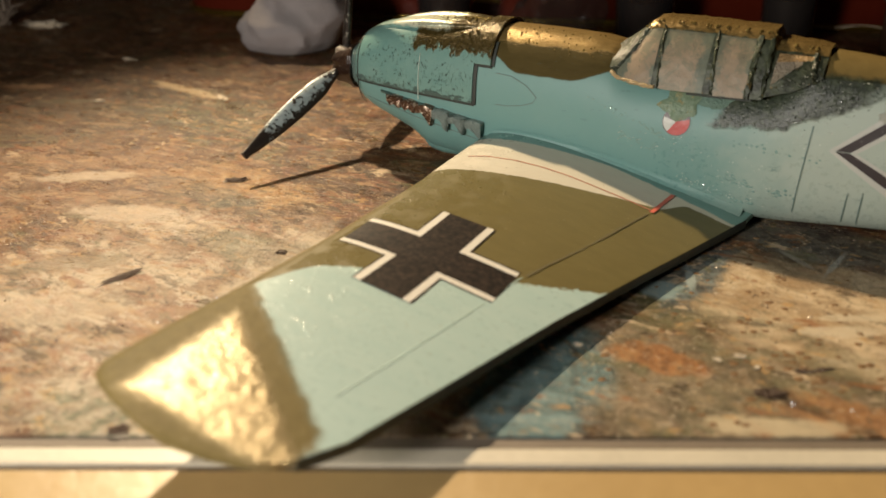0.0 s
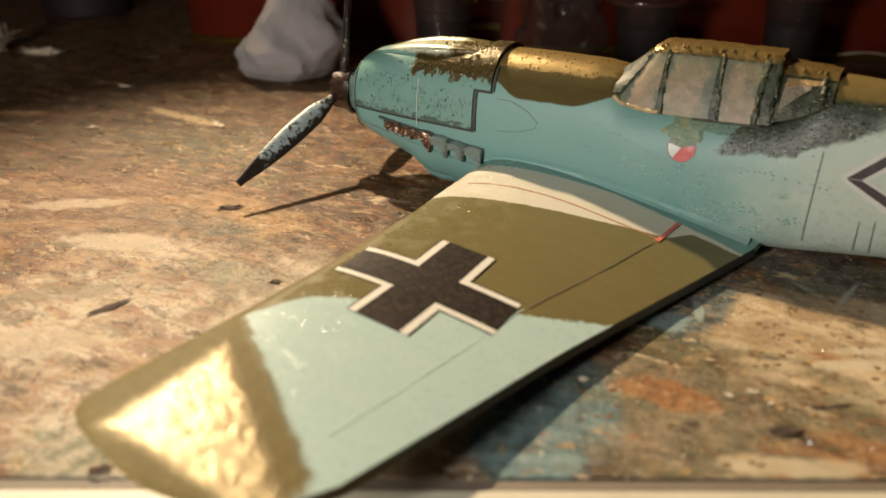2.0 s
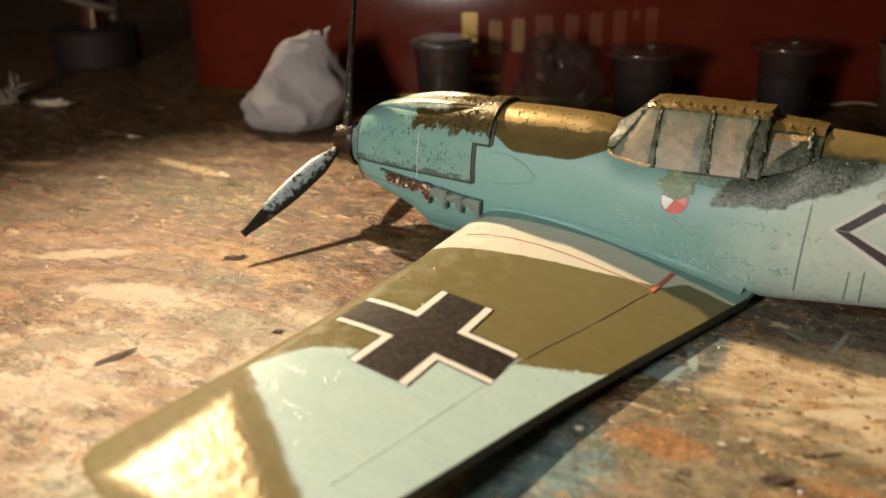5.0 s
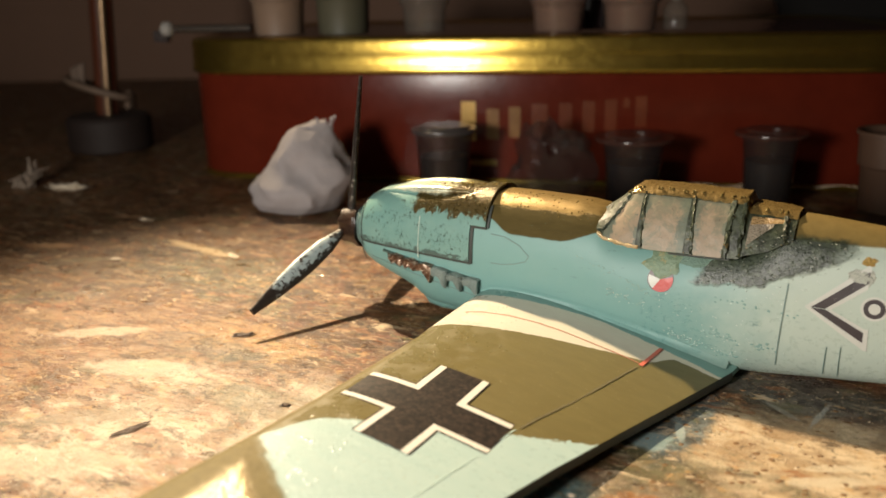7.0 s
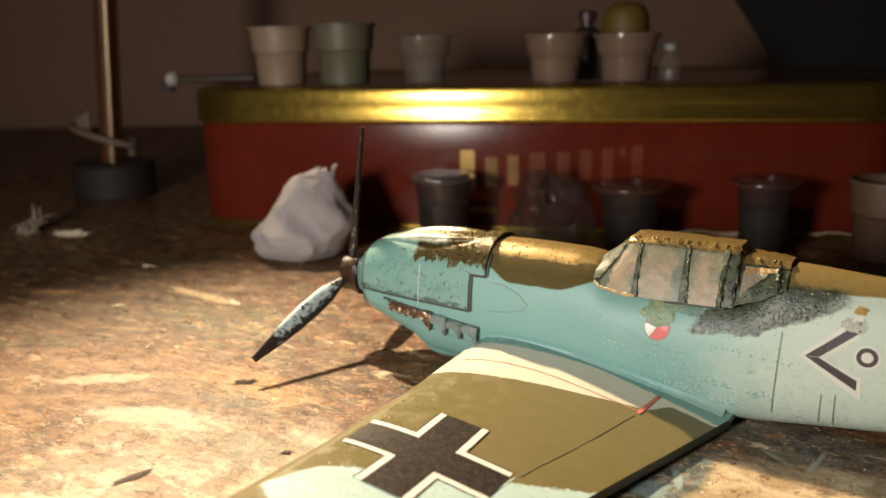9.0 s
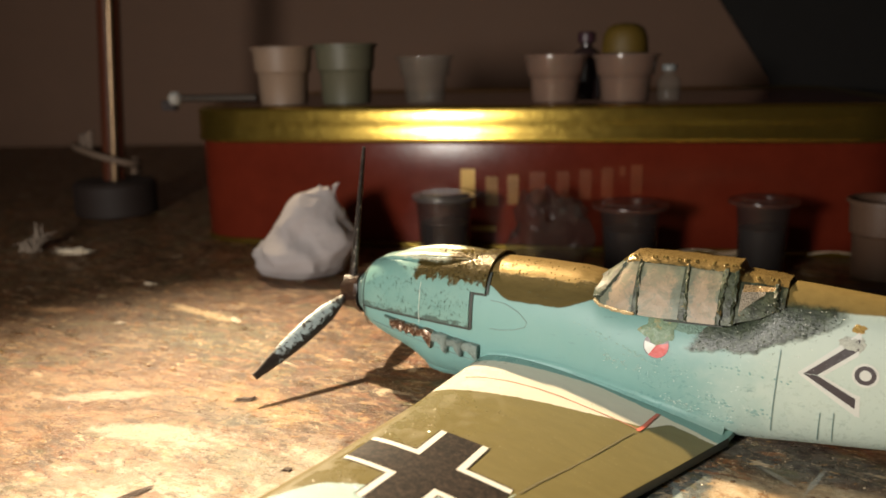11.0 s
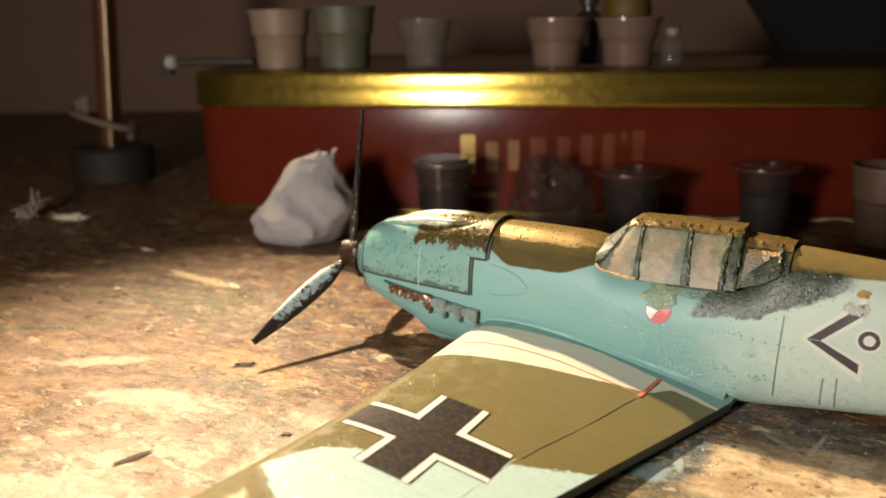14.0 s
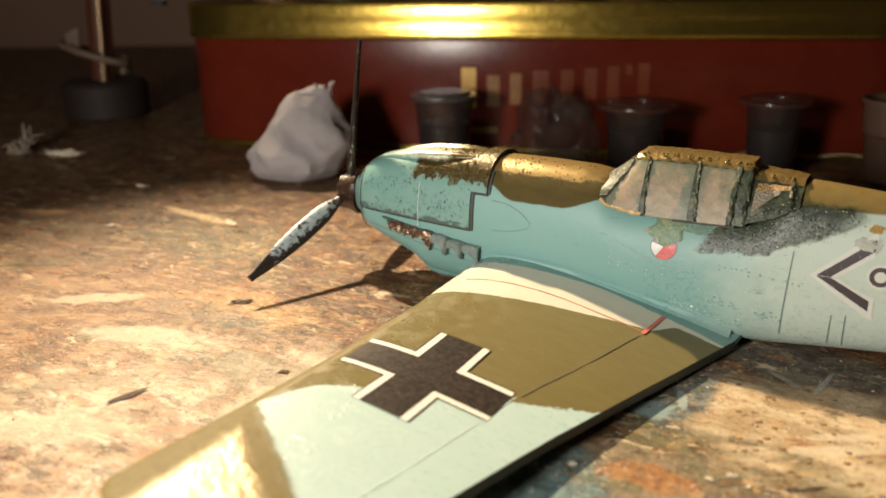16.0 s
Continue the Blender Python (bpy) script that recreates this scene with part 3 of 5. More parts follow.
def frame_paint():
    """Thick dull green paint with gold rubbed through it."""
    n = Nodes("canopy_frame_paint")
    tone = n.mix(n.step(n.noise(0.9, 6, 0.7), 0.40, 0.60), (0.026, 0.031, 0.019), (0.082, 0.096, 0.060))
    tone = n.mix(n.step(n.noise(1.1, 5, 0.7), 0.60, 0.68), tone, (0.24, 0.165, 0.060))
    return n.finish(tone, 0.42, 0.0, n.noise(1.4, 4, 0.6), 0.14, 0.35)


def roof_paint():
    n = Nodes("canopy_roof_paint")
    tone = n.mix(n.noise(1.0, 6, 0.7), (0.14, 0.095, 0.030), (0.42, 0.28, 0.10))
    return n.finish(tone, n.mixf(n.noise(2.5, 4), 0.18, 0.40), 0.50, n.noise(2.4, 4, 0.6), 0.075, 0.6)


M_FRAME, M_PANE, M_ROOF = frame_paint(), pane_grime(), roof_paint()


# ---- building helpers
BASES = {}


def thing(name, base, label, category, group="", kind=""):
    ob = new(name)
    ob.location = Vector(base) * K
    BASES[ob.name] = Vector(base)
    ob.empty_display_size = 0.004
    return tagged(ob, label, category, group, kind)


def part(name, bm, material, parent=None, label="", smooth=35, base=None):
    """Links a bmesh, given in kit units of the place, as one mesh object under its thing."""
    origin = BASES[parent.name] if parent else Vector(base or (0, 0, 0))
    for v in bm.verts:
        v.co = (v.co - origin) * K
    bmesh.ops.recalc_face_normals(bm, faces=bm.faces[:])
    data = bpy.data.meshes.new(name)
    bm.to_mesh(data)
    bm.free()
    data.materials.append(material)
    if smooth:
        data.shade_smooth()
        data.set_sharp_from_angle(angle=radians(smooth))
    ob = new(name, data)
    BASES[ob.name] = origin
    if parent:
        ob.parent = parent
    else:
        ob.location = origin * K
    if label:
        tagged(ob, label)
    return ob


def solo(name, bm, material, base, label, category, group="", kind="", smooth=35):
    return tagged(part(name, bm, material, None, "", smooth, base), label, category, group, kind)


def sheet(rows, bm=None, closed=False, caps=False):
    """A skin over rows of points; closed: each row is a ring; caps: its two ends are filled."""
    bm = bm or bmesh.new()
    grid = [[bm.verts.new(p) for p in row] for row in rows]
    for a, b in zip(grid, grid[1:]):
        n = len(a)
        for i in range(n if closed else n - 1):
            j = (i + 1) % n
            bm.faces.new((a[i], a[j], b[j], b[i]))
    if caps:
        bm.faces.new(grid[0])
        bm.faces.new(list(reversed(grid[-1])))
    return bm


def slab(rows, out, bm=None):
    """A sheet of points with thickness: out(point) is the point on the other side."""
    bm = bm or bmesh.new()
    top = [[bm.verts.new(p) for p in row] for row in rows]
    low = [[bm.verts.new(out(p)) for p in row] for row in rows]
    for g, flip in ((top, False), (low, True)):
        for a, b in zip(g, g[1:]):
            for i in range(len(a) - 1):
                f = (a[i], a[i + 1], b[i + 1], b[i])
                bm.faces.new(f[::-1] if flip else f)
    rim_t = top[0] + [r[-1] for r in top[1:]] + top[-1][-2::-1] + [r[0] for r in top[-2:0:-1]]
    rim_l = low[0] + [r[-1] for r in low[1:]] + low[-1][-2::-1] + [r[0] for r in low[-2:0:-1]]
    for i in range(len(rim_t)):
        j = (i + 1) % len(rim_t)
        bm.faces.new((rim_t[i], rim_t[j], rim_l[j], rim_l[i]))
    return bm


def lathe(profile, centre, seg=32, bm=None, wob=0.0):
    """A turned body: (radius, height) pairs round an upright axis."""
    rows = []
    for r, h in profile:
        rows.append([(centre[0] + (r + wob * math.sin(3 * a + h)) * math.cos(a), centre[1] + (r + wob * math.sin(3 * a + h)) * math.sin(a), centre[2] + h)
                     for a in (2 * math.pi * i / seg for i in range(seg))])
    return sheet(rows, bm, True, True)


def rod(points, radius, seg=8, bm=None, flat=1.0):
    """A round bar along points; radius may be a number or one for each point."""
    pts = [Vector(p) for p in points]
    rows = []
    for i, p in enumerate(pts):
        way = (pts[min(i + 1, len(pts) - 1)] - pts[max(i - 1, 0)]).normalized()
        side = way.cross(Vector((0, 0, 1)) if abs(way.z) < 0.9 else Vector((1, 0, 0))).normalized()
        up = side.cross(way)
        r = radius[i] if isinstance(radius, (list, tuple)) else radius
        rows.append([p + side * (r * math.cos(a)) + up * (r * flat * math.sin(a)) for a in (2 * math.pi * k / seg for k in range(seg))])
    return sheet(rows, bm, True, True)


def block(centre, size, bm=None, turn=0.0, bevel=0.0):
    own = bmesh.new()
    bmesh.ops.create_cube(own, size=1.0)
    for v in own.verts:
        v.co = Vector((v.co.x * size[0], v.co.y * size[1], v.co.z * size[2]))
    if bevel:
        bmesh.ops.bevel(own, geom=own.edges[:], offset=bevel, segments=2, affect="EDGES")
    m = Matrix.Translation(centre) @ Matrix.Rotation(radians(turn), 4, "Z")
    for v in own.verts:
        v.co = m @ v.co
    if bm is None:
        return own
    made = {v: bm.verts.new(v.co) for v in own.verts}
    for f in own.faces:
        bm.faces.new([made[v] for v in f.verts])
    own.free()
    return bm


def lerp_table(table, x):
    xs = [row[0] for row in table]
    return [float(np.interp(x, xs, [row[k] for row in table])) for k in range(1, len(table[0]))]


# ---- the work board, its front trim, and the room
EDGE = Vector((0.8757, 0.4829, 0))        # along the board's front edge
INTO = Vector((-0.4829, 0.8757, 0))       # from the front edge over the board
FRONT = Vector((42.4, -49.6, 0))


def on_board(s, n, z=0.0):
    return FRONT + EDGE * s + INTO * n + Vector((0, 0, z))


def plank(s0, s1, n0, n1, z0, z1, steps=1):
    bm = bmesh.new()
    rows = [[on_board(s0 + (s1 - s0) * i / steps, n0, z1), on_board(s0 + (s1 - s0) * i / steps, n1, z1)] for i in range(steps + 1)]
    return slab(rows, lambda p: Vector(p) - Vector((0, 0, z1 - z0)), bm)


solo("floor", plank(-1400, 1400, -1400, 620, -505, -500), plain("room_floor", (0.10, 0.07, 0.05), 0.6), (0, 0, -500),
     "dark brown floor of the room", "floor", kind="structure", smooth=0)
M_WALL = plain("room_wall", (0.37, 0.215, 0.145), 0.75, 0.0, 0.05, 0.2)
solo("wall_back", plank(-1400, 1400, 402, 412, -500, 900), M_WALL, (0, 0, 0), "dim brownish plaster wall behind the work board", "wall", kind="structure", smooth=0)
solo("wall_left", plank(-1410, -1400, -1400, 402, -500, 900), M_WALL, (0, 0, 0), "dim plaster wall of the room", "wall", kind="structure", smooth=0)
solo("wall_right", plank(1400, 1410, -1400, 402, -500, 900), M_WALL, (0, 0, 0), "dim plaster wall of the room", "wall", kind="structure", smooth=0)
solo("wall_front", plank(-1400, 1400, -1410, -1400, -500, 900), M_WALL, (0, 0, 0), "dim plaster wall of the room", "wall", kind="structure", smooth=0)
solo("ceiling", plank(-1410, 1410, -1410, 412, 900, 910), M_WALL, (0, 0, 900), "dim plaster ceiling of the room", "ceiling", kind="structure", smooth=0)

table = thing("work_table", (0, 0, -500), "work table with a paint-stained board and pale front trim", "table")
part("board", plank(-420, 420, 0, 385, -12, 0), M_BOARD, table, "board stained with many spilt paints", 0)
part("edge_groove", plank(-420, 420, -1.5, -0.02, -12, -0.22), plain("groove_brown", (0.20, 0.16, 0.12), 0.6), table, "brown groove along the board", 0)
part("front_trim", plank(-420, 420, -3.0, -1.52, -12, 0.10), plain("pale_trim", (0.62, 0.56, 0.44), 0.45, 0, 0.6, 0.25), table, "pale worn trim strip", 0)
# the lower groove's shade is put into its dark brown
part("lower_groove", plank(-420, 420, -3.7, -3.02, -12, -0.25), plain("groove_shadow", (0.16, 0.12, 0.08), 0.6), table, "", 0)
part("front_rail", plank(-420, 420, -34, -3.72, -12, 0.0), plain("varnished_rail", (0.46, 0.31, 0.13), 0.40, 0, 0.3, 0.2), table, "yellowish varnished front rail", 0)
for s, n in ((-380, -28), (380, -28), (-380, 350), (380, 350)):
    part("leg", block(on_board(s, n, -256), (30, 30, 488), None, 28.9, 2), plain("table_leg_wood", (0.20, 0.12, 0.06), 0.5), table)


# ---- the aircraft
aircraft = thing("model_aircraft", (0, 0, 0), "painted plastic model fighter aircraft with worn teal and olive paint", "model aircraft")

# x, top, bottom, half width
SHAPE = [
    (4.4, 14.2, 6.6, 3.6), (5.2, 15, 6, 4.2), (7, 15.9, 5.1, 4.7), (10, 16.6, 4, 5), (12.5, 17, 3, 5.2), (14, 17.2, 1.9, 5.3),
    (15.5, 17.3, 1.2, 5.35), (20, 17.6, 0.85, 5.5), (25, 17.7, 0.8, 5.6), (30, 17.7, 0.75, 5.7), (36, 17.5, 0.7, 5.75), (38.5, 17.1, 0.7, 5.75),
    (40.5, 15.5, 0.7, 5.75), (42, 14.9, 0.7, 5.75), (50, 14.9, 0.3, 5.65), (55, 15.3, 0.1, 5.5), (57.5, 17.7, 0.2, 5.35), (58.6, 18.5, 0.3, 5.3),
    (62, 18.3, 0.7, 5.1), (70, 17.6, 1.5, 4.6), (80, 16.5, 3.0, 3.9), (95, 14.9, 6.4, 2.6), (110, 13.3, 8.8, 1.1),
]


def skin(x, a, off=0.0):
    """A point of the fuselage: a runs from 0 at the port side over 90 at the top to 180 at starboard."""
    top, low, half = lerp_table(SHAPE, x)
    c, s = math.cos(radians(a)), math.sin(radians(a))
    mid = 0.46 * top + 0.54 * low
    power = 0.82
    yy = -math.copysign(abs(c) ** power, c) * half
    rise = (top - mid) if s > 0 else (mid - low)
    zz = mid + math.copysign(abs(s) ** power, s) * rise
    nrm = Vector((0, -c / half, s / rise)).normalized()
    return Vector((x, yy, zz)) + nrm * off


def skin_angle(x, z):
    """The angle at which the port side of the fuselage is z high."""
    low, high = -89.0, 89.0
    for _ in range(30):
        mid = (low + high) / 2
        low, high = (mid, high) if skin(x, mid).z < z else (low, mid)
    return low


def side(x, z, off=0.0):
    return skin(x, skin_angle(x, z), off)


stations = sorted({*np.linspace(4.4, 62, 72).round(2).tolist(), *np.linspace(62, 110, 20).round(2).tolist()})
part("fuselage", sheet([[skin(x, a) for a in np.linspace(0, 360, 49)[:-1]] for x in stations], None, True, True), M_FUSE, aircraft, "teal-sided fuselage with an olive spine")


def panel(name, x0, x1, low0, low1, off, material, thick=0.35, label=""):
    """A raised panel over the back of the fuselage between two heights on its port side."""
    rows = []
    for x in np.linspace(x0, x1, 30):
        low = low0 + (low1 - low0) * (x - x0) / (x1 - x0)
        a0 = skin_angle(x, low)
        rows.append([skin(x, a, off) for a in np.linspace(a0, 180 - a0, 30)])
    return part(name, slab(rows, lambda p: Vector((p[0], p[1] * 0.93, 10 + (p[2] - 10) * 0.95))), material, aircraft, label)


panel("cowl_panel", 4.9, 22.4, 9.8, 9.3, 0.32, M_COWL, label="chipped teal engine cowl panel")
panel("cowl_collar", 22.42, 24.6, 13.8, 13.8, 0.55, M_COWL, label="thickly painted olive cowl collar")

# raised ridges over the cowl
for y, w in ((-1.6, 1.0), (1.6, 1.0)):
    rows = []
    for x in np.linspace(7.0, 22.0, 24):
        f = max(0.03, math.sin(math.pi * (x - 7.0) / 15.0)) ** 0.6
        c = skin(x, 90 + 19 * (1 if y > 0 else -1), 0.15)
        rows.append([c + Vector((0, w * f * math.cos(q), 0.70 * f * math.sin(q))) for q in np.linspace(-0.4, math.pi + 0.4, 11)])
    part("cowl_bulge", sheet(rows, None, False), M_COWL, aircraft)


def stripe(points, width, material, name="panel_line", label="", thick=0.05, parent=None):
    """A thin line of paint that follows points on a surface."""
    pts = [Vector(p) for p in points]
    rows = []
    for i, p in enumerate(pts):
        way = (pts[min(i + 1, len(pts) - 1)] - pts[max(i - 1, 0)]).normalized()
        up = SIDE_NORMAL if abs(way.dot(SIDE_NORMAL)) < 0.9 else Vector((0, 0, 1))
        across = way.cross(up).normalized() * width / 2
        rows.append([p + across, p - across])
    return part(name, slab(rows, lambda p: Vector(p) - SIDE_NORMAL * thick), material, parent or aircraft, label, 0)


SIDE_NORMAL = Vector((0, -1, 0))


def side_run(x0, z0, x1, z1, off=0.10, n=14):
    return [side(x0 + (x1 - x0) * i / n, z0 + (z1 - z0) * i / n, off) for i in range(n + 1)]


stripe(side_run(5.2, 9.65, 22.6, 9.1, 0.14), 0.32, M_LINE)
stripe(side_run(22.65, 9.1, 22.65, 13.7, 0.2), 0.42, M_LINE)
stripe(side_run(22.55, 13.65, 24.7, 13.65, 0.3), 0.34, M_LINE)
stripe(side_run(24.75, 13.7, 24.75, 16.2, 0.2), 0.40, M_LINE)
stripe(side_run(59.4, 12.2, 58.8, 2.7), 0.12, M_FAINT)
stripe(side_run(63.6, 6.0, 63.4, 2.4), 0.10, M_FAINT)
stripe(side_run(64.9, 6.2, 64.8, 2.4), 0.10, M_FAINT)
stripe(side_run(6.5, 7.6, 23.0, 4.8), 0.10, M_FAINT)
oval = [(25.3, 13.1), (27.2, 13.0), (29.2, 12.2), (30.5, 11.1), (30.1, 10.4), (28.6, 9.9), (26.8, 9.6), (25.4, 9.6)]
stripe([side(x, z, 0.06) for x, z in oval], 0.09, M_FAINT)
stripe([skin(15.0, a, 0.42) for a in np.linspace(0, 34, 10)], 0.07, plain("pale_scratch", (0.62, 0.68, 0.60), 0.4))

stripe([skin(5.35, a, 0.36) for a in np.linspace(-60, 80, 40)], 0.16, M_LINE, "nose_seam")
# front ring behind the propeller
ring_rows = []
for x, f in ((2.3, 0.50), (2.7, 0.66), (3.6, 0.76), (4.0, 0.72), (4.1, 0.84), (4.6, 0.88), (4.75, 0.80)):
    ring_rows.append([Vector((x, skin(4.5, a).y * f, 10.4 + (skin(4.5, a).z - 10.4) * f)) for a in np.linspace(0, 360, 33)[:-1]])
part("nose_ring", sheet(ring_rows, None, True, True), plain("worn_teal_ring", (0.14, 0.22, 0.20), 0.4, 0, 3, 0.85, 0.3), aircraft, "worn teal ring behind the propeller")

# exhaust stubs, ragged, each bent down and back
rng = random.Random(4)
for i in range(6):
    x, z = 10.2 + i * 2.28, 8.45 - i * 0.29
    wide, drop = (2.5, 1.15) if i < 2 else (2.3, 2.0)
    outline = [(-0.1, 0.1), (wide * 0.5, 0.38), (wide * 1.0, 0.15), (wide * 1.02, -0.45), (wide * 0.84, -drop * (0.9 + 0.25 * rng.random())), (wide * 0.58, -1.15), (wide * 0.34, -0.62), (wide * 0.02, -0.75)] if i >= 2 else [(0.0, 0.15), (wide * 0.45, 0.32), (wide * 0.95, 0.05), (wide * 1.02, -0.5), (wide * 0.80, -drop * (0.95 + 0.2 * rng.random())), (wide * 0.52, -drop * 0.62), (wide * 0.22, -drop * (0.85 if i < 2 else 0.35)), (-0.05, -0.45)]
    rows = []
    for lift, grow in ((-0.2, 1.0), (0.38, 1.05), (0.74, 0.95), (0.95, 0.66), (0.88, 0.15)):
        mu, mv = wide * 0.5, -0.3
        rows.append([side(x + mu + (u - mu) * grow + rng.uniform(-0.09, 0.09), z + mv + (v - mv) * grow + rng.uniform(-0.09, 0.09), max(-0.2, lift + rng.uniform(-0.13, 0.13))) for u, v in outline])
    part("exhaust_stub", sheet(rows, None, True, True), M_EXHAUST if i < 3 else M_EXHAUST_PALE, aircraft, "brown chipped exhaust stub" if i < 3 else "ragged teal-grey exhaust stub", 50)
part("exhaust_shelf", sheet([[side(x, 8.95 - (x - 9.5) * 0.125, 0.05), side(x, 8.9 - (x - 9.5) * 0.125, 0.38), side(x, 8.65 - (x - 9.5) * 0.125, 0.30), side(x, 8.45 - (x - 9.5) * 0.125, 0.0)] for x in np.linspace(9.2, 23.6, 20)]),
     M_COWL, aircraft)

# oil cooler under the nose
rows = []
for x, w, d in ((13.8, 2.4, 0.2), (14.6, 3.0, 1.0), (16.5, 3.3, 1.35), (20, 3.3, 1.25), (24, 2.9, 0.6)):
    rows.append([Vector((x, -w * math.cos(a), 2.4 - (d + 0.6) * math.sin(a))) for a in np.linspace(0, math.pi, 13)])
part("oil_cooler", sheet(rows, None, False), M_FUSE, aircraft)

# ---- wing: y, leading x, trailing x, leading z, trailing z, thickness
WING = [
    (-63.9, 30.2, 32.6, 6.6, 5.9, 0.5), (-63.4, 27.8, 35.2, 6.8, 5.55, 0.8), (-62.7, 25.7, 37.3, 6.9, 5.2, 1.1), (-61.9, 24.4, 38.7, 6.95, 4.95, 1.4), (-60.6, 23.7, 39.8, 6.9, 4.65, 1.7), (-57, 23.7, 41.3, 6.65, 4.1, 2.0),
    (-47, 23.9, 43.2, 6.0, 3.0, 2.5), (-35, 23.7, 45.7, 5.1, 2.05, 3.1), (-21, 23.6, 49.7, 4.6, 1.3, 4.3), (-15, 23.6, 51.6, 4.8, 1.1, 5.2), (-10, 23.6, 53.2, 4.85, 1.0, 6.1), (-5.5, 23.6, 54.7, 4.85, 1.0, 6.9), (0, 23.6, 55.4, 4.85, 1.0, 7.1),
]


def wing_at(y, f, upper=True):
    lead, trail, zl, zt, thick = lerp_table(WING, y)
    bulge = 1.48 * (1.4845 * math.sqrt(max(f, 0)) - 0.63 * f - 1.758 * f * f + 1.4215 * f**3 - 0.5075 * f**4) * 0.72
    blunt = 0.34 * f
    rise = thick * bulge * (0.62 if upper else -0.38) + (blunt if upper else -blunt * 0.6)
    return Vector((lead + (trail - lead) * f, y, zl + (zt - zl) * f + rise))


def on_wing(x, y, off=0.0):
    lead, trail, *_ = lerp_table(WING, y)
    f = min(1, max(0, (x - lead) / (trail - lead)))
    p = wing_at(y, f)
    return Vector((x, y, p.z + off))


fs = [0.0, 0.004, 0.015, 0.035, 0.065, 0.11, 0.17, 0.25, 0.34, 0.44, 0.54, 0.64, 0.74, 0.83, 0.91, 0.96, 1.0]
rows = []
for y in [0, -3, -5.5, -8, -12, -16, -20, -25, -30, -34, -39, -44, -48, -52, -55, -57, -59, -60.6, -61.3, -61.9, -62.3, -62.7, -63.1, -63.4, -63.7, -63.9]:
    rows.append([wing_at(y, f) for f in reversed(fs)] + [wing_at(y, f, False) for f in fs[1:]])
part("port_wing", sheet(rows, None, True, True), M_WING, aircraft, "glossy wing in cream, olive and pale blue with a gold tip", 40)

# fillet between wing and fuselage
rows = []
for f in np.linspace(0.02, 0.985, 26):
    x = 24.4 + 30.1 * f
    w = 0.15 + 0.35 * math.sin(math.pi * f ** 1.4)
    top = on_wing(x, -5.5)
    a = side(x, min(top.z + w * 1.2 + 0.3, 8), 0.02)
    b = on_wing(x, -5.4 - w, 0.03)
    m = (a + b) / 2 + Vector((0, 0.55 * w * 0.6, -0.35 * w * 0.6))
    rows.append([a, a * 0.6 + m * 0.4 + Vector((0, 0.03, -0.03)), m, b * 0.6 + m * 0.4, b])
part("wing_fillet", sheet(rows), M_FUSE, aircraft, "teal fillet along the wing root")

# dark line where the flap meets the wing; blunt trailing edge, its shade painted dark
SIDE_NORMAL = Vector((0, 0, 1))
HINGE = [(-54.0, 38.2), (-31.6, 41.0), (-22.6, 43.4), (-12.0, 46.3)]
hinge = [on_wing(lerp_table(HINGE, y)[0] + (0.12 if y > -31 else 0.05) * noise.noise(Vector((y * 0.45, 3, 1))), y, 0.03) for y in np.linspace(-12.4, -54, 90)]
stripe(hinge[:40], 0.34, plain("hinge_wash", (0.115, 0.090, 0.030), 0.45, 0, 1, 0.35), "hinge_line", thick=0.035)
stripe(hinge[40:], 0.13, plain("pale_hinge_wash", (0.45, 0.60, 0.56), 0.36, 0, 1, 0.10), "hinge_line", thick=0.035)
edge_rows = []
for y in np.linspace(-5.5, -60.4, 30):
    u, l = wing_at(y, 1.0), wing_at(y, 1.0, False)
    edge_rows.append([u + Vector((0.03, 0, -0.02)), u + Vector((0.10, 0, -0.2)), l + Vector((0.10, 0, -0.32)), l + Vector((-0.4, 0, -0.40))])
part("trailing_edge", sheet(edge_rows), plain("trailing_edge_shade", (0.05, 0.055, 0.045), 0.5), aircraft, "blunt trailing edge with its shade painted dark")


def decal(name, polys, place, material, parent, label="", step=0.8):
    """Flat shapes given as convex outlines in decal lengths, laid on a surface by place(u, v)."""
    bm = bmesh.new()
    for poly in polys:
        quad = [Vector((*p, 0)) for p in poly]
        nu = max(1, round((quad[1] - quad[0]).length / step))
        nv = max(1, round((quad[3] - quad[0]).length / step))
        rows = [[(quad[0].lerp(quad[1], i / nu)).lerp(quad[3].lerp(quad[2], i / nu), j / nv) for i in range(nu + 1)] for j in range(nv + 1)]
        sheet([[place(p.x, p.y) for p in row] for row in rows], bm)
    return part(name, bm, material, parent, label, 30)


CX, CY, TURN = 33.1, -33.55, radians(0.8)


def cross_at(off):
    def place(u, v):
        return on_wing(CX + u * math.cos(TURN) - v * math.sin(TURN), CY + u * math.sin(TURN) + v * math.cos(TURN), off)
    return place


A, B, L = 2.02, 2.72, 7.65
cross = decal("wing_cross", [[(-L, -A), (L, -A), (L, A), (-L, A)], [(-A, A), (A, A), (A, L), (-A, L)], [(-A, -L), (A, -L), (A, -A), (-A, -A)]],
              cross_at(0.07), M_BLACK, aircraft, "black cross decal edged in white", 0.5)
white, thin = [], []
for i in (-1, 1):
    for j in (-1, 1):
        white += [[(i * A, j * A), (i * L, j * A), (i * L, j * B), (i * A, j * B)], [(i * A, j * B), (i * B, j * B), (i * B, j * L), (i * A, j * L)]]
        thin += [[(i * B, j * B), (i * L, j * B), (i * L, j * (B + 0.16)), (i * B, j * (B + 0.16))], [(i * B, j * B), (i * (B + 0.16), j * B), (i * (B + 0.16), j * L), (i * B, j * L)]]
